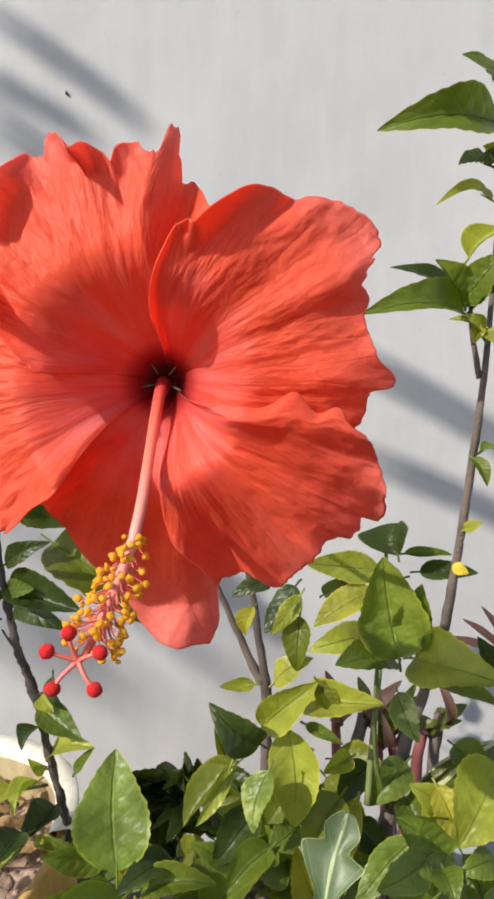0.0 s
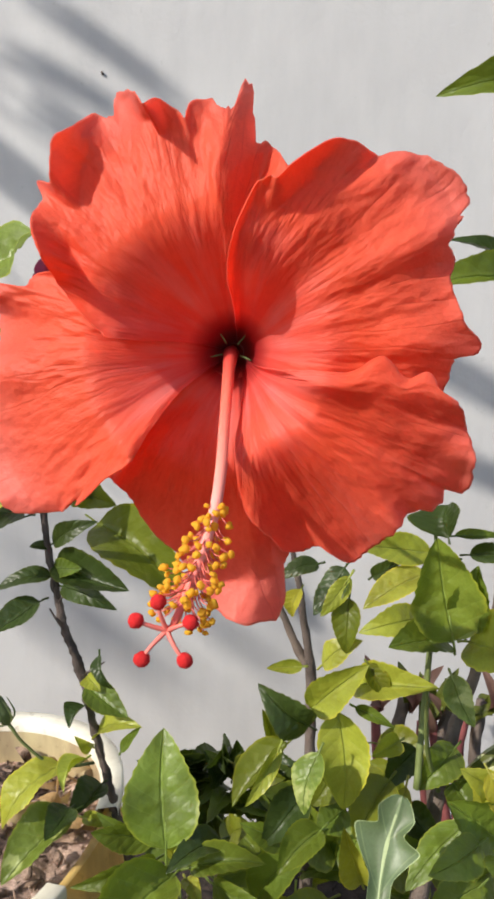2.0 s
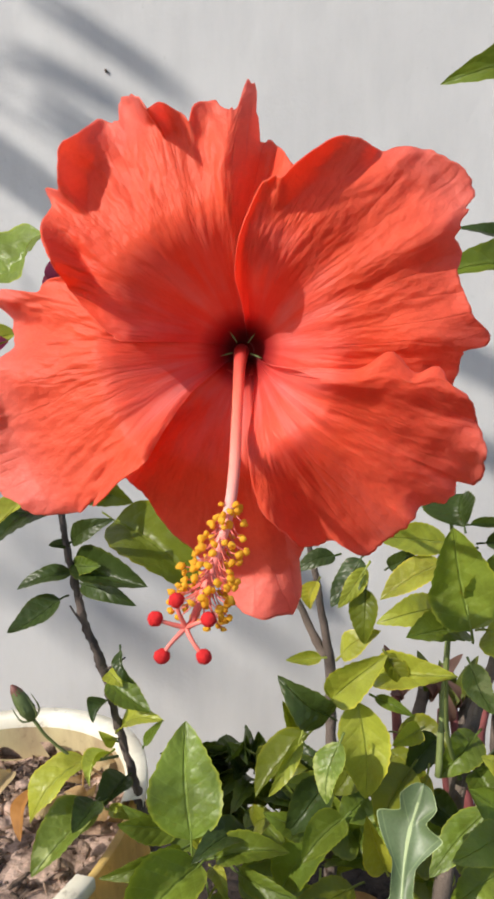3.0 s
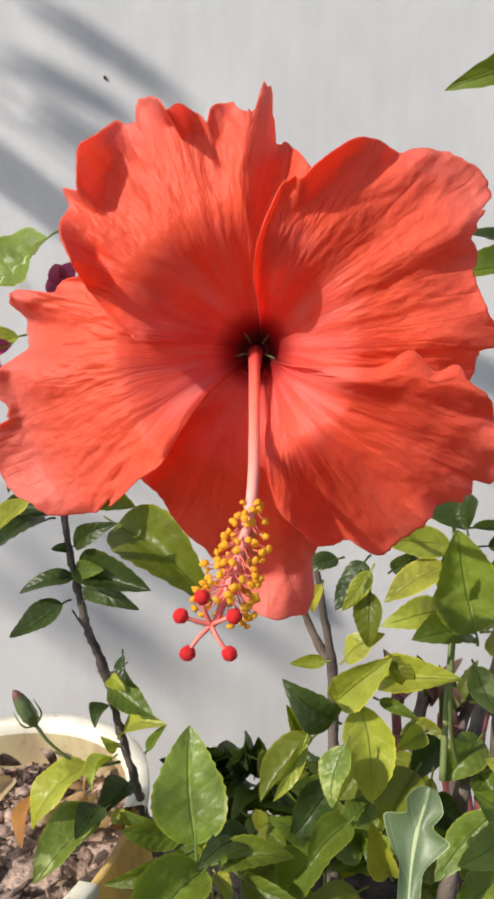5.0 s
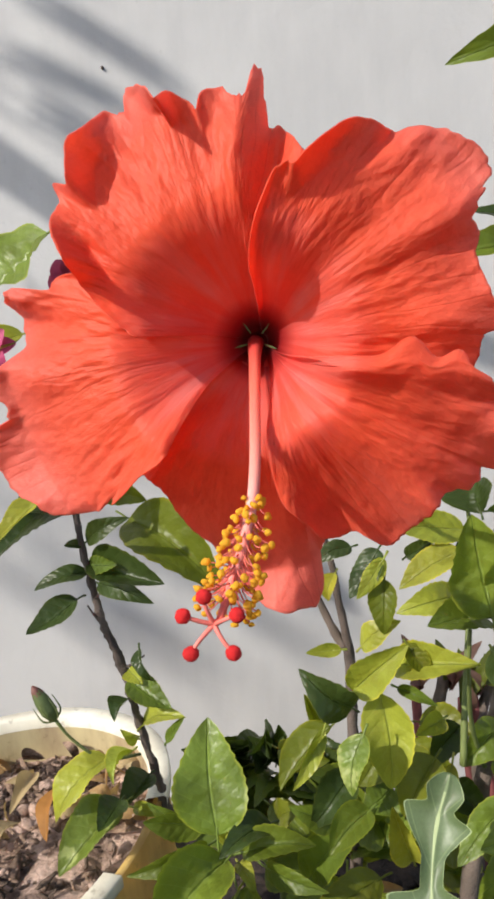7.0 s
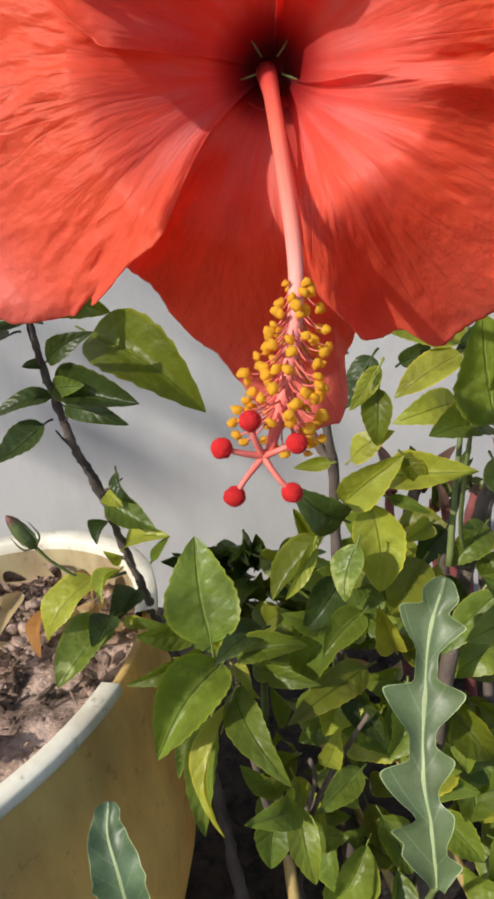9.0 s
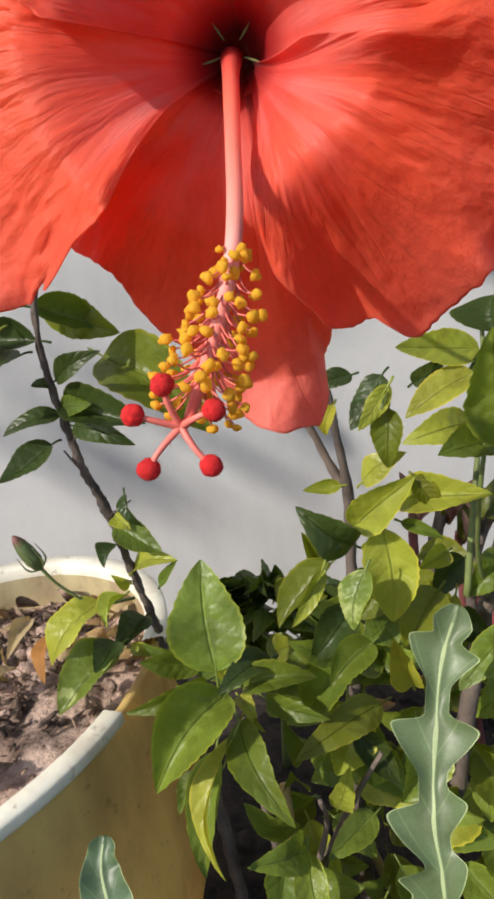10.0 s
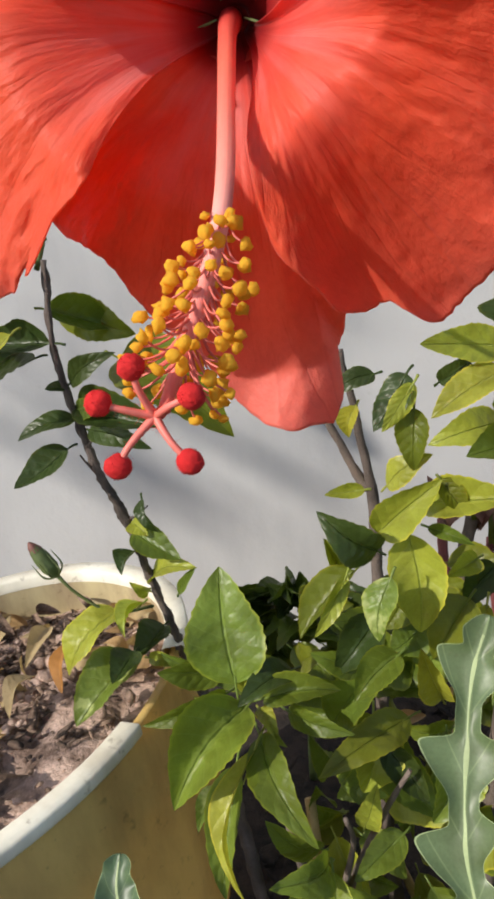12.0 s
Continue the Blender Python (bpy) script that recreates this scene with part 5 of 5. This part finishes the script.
# ---- undergrowth by the wall ----
rhoeo = thing("boat_lily", "boat lily with red stems and pinkish strap leaves by the wall", "plant")
for top, low, foot, r, m in (
    ((0.1197, 0.7199, 0.3426), (0.1263, 0.7199, 0.2612), (0.1630, 0.72, -0.01), 0.0052, BARK_RED),
    ((0.1490, 0.7199, 0.3443), (0.1420, 0.7199, 0.2641), (0.1622, 0.72, -0.01), 0.0068, BARK),
    ((0.1770, 0.7199, 0.3381), (0.1904, 0.7199, 0.2601), (0.2374, 0.72, -0.01), 0.0055, BARK_RED),
    ((0.1985, 0.7199, 0.3458), (0.1825, 0.7199, 0.2561), (0.1934, 0.72, -0.01), 0.0062, BARK),
    ((0.2127, 0.7199, 0.3378), (0.2085, 0.7199, 0.2522), (0.2348, 0.72, -0.01), 0.0060, BARK_RED),
    ((0.1666, 0.7199, 0.3214), (0.1728, 0.7199, 0.2552), (0.2098, 0.72, -0.01), 0.0040, BARK_RED),
    ((0.2285, 0.7199, 0.3514), (0.2261, 0.7199, 0.2600), (0.2552, 0.72, -0.01), 0.0060, BARK),
):
    tube("stem", [foot, low, top], [r * 1.15, r * 1.05, r * 0.9], m, rhoeo, "", 10, 7, 0.2)


def strap(plant, base, tip, width, material, arch=0.15, name="leaf", stripe=None):
    base, tip = Vector(base), Vector(tip)
    way = (tip - base)
    length = way.length
    way.normalize()
    up = Vector((0, -0.6, 0.8))
    up = (up - way * up.dot(way)).normalized()
    side = way.cross(up)
    v, f, slots = [], [], []
    rows, cols = 18, [-1, -0.72, -0.3, 0, 0.3, 0.72, 1]
    for i in range(rows):
        t = i / (rows - 1)
        w = width * 0.5 * min(1, (1 - t) * 3.2) ** 0.7 * (0.6 + 0.4 * min(1, t * 4))
        for u in cols:
            v.append(base + way * length * t + side * w * u + up * (arch * length * math.sin(math.pi * t) + 0.35 * w * abs(u)))
    for i in range(rows - 1):
        for j in range(6):
            a = i * 7 + j
            f.append((a, a + 1, a + 8, a + 7))
            slots.append(1 if stripe and j in (0, 5) else 0)
    return link_mesh(name, v, f, [material, stripe or material], plant, "", None, True, slots)


rng = random.Random(4)
TUFTS = [ob for ob in rhoeo.children if ob.name.startswith("stem")]
for stem in TUFTS:
    crown = Vector(stem.data.vertices[-1].co)
    for k in range(3):
        a = k * 2.1 + rng.uniform(-0.4, 0.4)
        reach = rng.uniform(0.02, 0.04)
        strap(rhoeo, crown + Vector((0, 0, -0.012)), crown + Vector((reach * math.cos(a), reach * 0.7 * math.sin(a), rng.uniform(-0.01, 0.05))), rng.uniform(0.009, 0.014), PINK_LEAF if rng.random() < 0.25 else LEAF["dark"], 0.3)
for k in range(9):
    a = radians(20 + 17 * k)
    strap(rhoeo, (0.28, 0.66, 0.44), (0.28 + 0.07 * math.cos(a), 0.64, 0.44 + 0.07 * math.sin(a)), 0.010, PINK_LEAF, 0.05)

striped = thing("striped_leaf_plant", "plant with arching green strap leaves edged in cream", "plant")
strap(striped, (0.2461, 0.5200, 0.4381), (0.1491, 0.4594, 0.3875), 0.017, LEAF["dark"], 0.22, "leaf", STRIPE_PALE)
strap(striped, (0.2454, 0.5300, 0.4281), (0.1619, 0.4996, 0.4009), 0.014, LEAF["dark"], 0.2, "leaf", STRIPE_PALE)
tube("stem", [(0.2463, 0.5200, 0.4429), (0.2436, 0.5299, 0.3018), (0.26, 0.54, -0.01)], [0.003, 0.004, 0.005], TWIG, striped, "", 8, 5)

# dark serrated herb at the foot of the wall
herb = thing("jagged_leaf_herb", "dark green jagged-leaved herb at the foot of the wall", "plant")
rng = random.Random(9)
for k in range(78):
    tier = k % 3
    a = radians(rng.uniform(-35, 215))
    reach = rng.uniform(0.034, 0.058)
    base = (-0.033 + 0.03 * math.cos(a), 0.70 + rng.uniform(-0.03, 0.02), 0.263 - 0.036 * tier)
    tip = (base[0] + reach * 1.3 * math.cos(a), 0.66 + rng.uniform(-0.04, 0.03), base[2] + reach * (0.12 + 0.5 * math.sin(a)) + 0.004)
    leaf(herb, base, tip, rng.uniform(0.022, 0.034), rng.uniform(-40, 40), ("dark", "mid", "mid")[k % 3], 0.5, 0.1, 0.14)
tube("stem", [(-0.0553, 0.7000, 0.2658), (-0.033, 0.71, 0.12), (-0.033, 0.71, -0.01)], [0.003, 0.004, 0.005], TWIG, herb, "", 8, 5)

# straw-coloured dry canes near the ground
canes = thing("dry_canes", "clump of straw-coloured dry canes leaning over the soil", "canes")
for a, b, r in (((0.100, 0.52, 0.19), (0.20, 0.42, 0.02), 0.006), ((0.125, 0.55, 0.21), (0.24, 0.45, 0.03), 0.005), ((-0.005, 0.50, 0.20), (0.025, 0.40, 0.0), 0.0055), ((0.04, 0.54, 0.16), (0.12, 0.46, 0.01), 0.004)):
    tube("cane", [a, Vector(a).lerp(Vector(b), 0.5) + Vector((0, 0, 0.006)), b], [r * 0.8, r, r * 1.05], CANE, canes, "", 9, 5, 0.1)

# yellow fallen petal caught on a leaf
fallen("fallen_petal", (0.1784, 0.4694, 0.5831), (0.1882, 0.4659, 0.5793), 0.0085, YELLOW_PETAL, "small yellow petal caught on a leaf", 10)

# shaded leaves deep in the shrubs
rng = random.Random(33)
for k in range(96):
    x = rng.uniform(-0.02, 0.27)
    y = rng.uniform(0.47, 0.60)
    z = rng.uniform(0.08, 0.385 if x < 0.12 else 0.33)
    a = rng.uniform(0, 6.283)
    s = rng.uniform(0.035, 0.055)
    plant = broad_leaved_hibiscus if x < 0.05 else branching_hibiscus if x < 0.11 else bushy_hibiscus
    leaf(plant, (x, y, z), (x + s * math.cos(a), y - 0.02, z + s * math.sin(a) * 0.7), s * 0.62, rng.uniform(-30, 30), rng.choice(("mid", "bright", "shade")))

for k in range(46):
    x = rng.uniform(0.0, 0.26)
    y = rng.uniform(0.42, 0.48)
    z = rng.uniform(0.10, 0.385 if x < 0.10 else 0.29)
    a = rng.uniform(-2.6, 0.6)
    s = rng.uniform(0.035, 0.058)
    plant = broad_leaved_hibiscus if x < 0.05 else branching_hibiscus if x < 0.11 else bushy_hibiscus
    leaf(plant, (x, y, z), (x + s * math.cos(a), y - 0.025, z + s * math.sin(a) * 0.8), s * 0.66, rng.uniform(-30, 30), rng.choice(("mid", "bright", "light", "bright")))

# ---- unseen palms, added to shade the wall ----
palm = thing("shade_palm", "unseen slim palm tree, its hanging green leaflets placed to shadow the wall", "palm")
# each leaflet is set sunward of the streak it casts on the wall
for (x0, z0), (x1, z1), w in (((-0.37, 1.19), (-0.125, 1.015), 0.034), ((-0.40, 1.12), (-0.20, 1.005), 0.030), ((-0.37, 1.05), (-0.20, 0.93), 0.040), ((-0.50, 1.03), (-0.26, 0.84), 0.060), ((0.13, 0.735), (0.42, 0.57), 0.044), ((0.15, 0.60), (0.44, 0.475), 0.036), ((-0.08, 0.42), (0.06, 0.33), 0.075)):
    back = 2.3 + 0.2 * z0
    a, b = Vector((x0, WALL_Y, z0)) - SUN_WAY * back, Vector((x1, WALL_Y, z1)) - SUN_WAY * back * 0.97
    across = SUN_WAY.cross(b - a).normalized()
    for k in (-1, 0, 1) if w < 0.07 else (0,):
        strap(palm, a + across * w * 0.36 * k, b + across * w * 0.30 * k, (w * (0.34, 0.38, 0.34)[k + 1] if w < 0.07 else w * 0.7), LEAF["mid"], 0.02, "leaflet")
    tube("leaflet_stalk", [a, a.lerp(Vector((-2.6, -0.75, 2.95)), 0.5) + Vector((0, 0, 0.06)), (-2.6, -0.75, 2.95)], [0.002, 0.003, 0.006], TWIG, palm, "", 6, 5)
tube("trunk", [(-2.68, -0.8, -0.01), (-2.66, -0.79, 1.0), (-2.63, -0.77, 2.0), (-2.6, -0.75, 2.98)], [0.07, 0.055, 0.05, 0.03], BARK, palm, "ringed grey trunk", 14, 8, 0.1)
# second unseen palm: thin, far leaflets that only soften light on the lower wall
wall_dimming_palm = thing("shade_palm", "unseen tall palm tree with fine drooping leaflets, added to dim the lower wall", "palm")
rng = random.Random(58)
CROWN = Vector((-7.0, -3.4, 5.0))
for k in range(26):
    x0, z0 = rng.uniform(-0.62, 0.02), rng.uniform(0.34, 0.68)
    a = Vector((x0, WALL_Y, z0)) - SUN_WAY * rng.uniform(6.6, 7.4)
    b = a + Vector((0.83, 0, -0.56)) * rng.uniform(0.22, 0.36)
    strap(wall_dimming_palm, a, b, rng.uniform(0.012, 0.018), LEAF["mid"], 0.02, "leaflet")
    tube("leaflet_stalk", [a, a.lerp(CROWN, 0.5) + Vector((0, 0, 0.08)), CROWN], [0.001, 0.0015, 0.003], TWIG, wall_dimming_palm, "", 5, 4)
tube("trunk", [(-7.4, -3.5, -0.01), (-7.3, -3.48, 1.8), (-7.15, -3.44, 3.6), CROWN], [0.14, 0.11, 0.10, 0.06], BARK, wall_dimming_palm, "ringed grey trunk", 14, 8, 0.1)
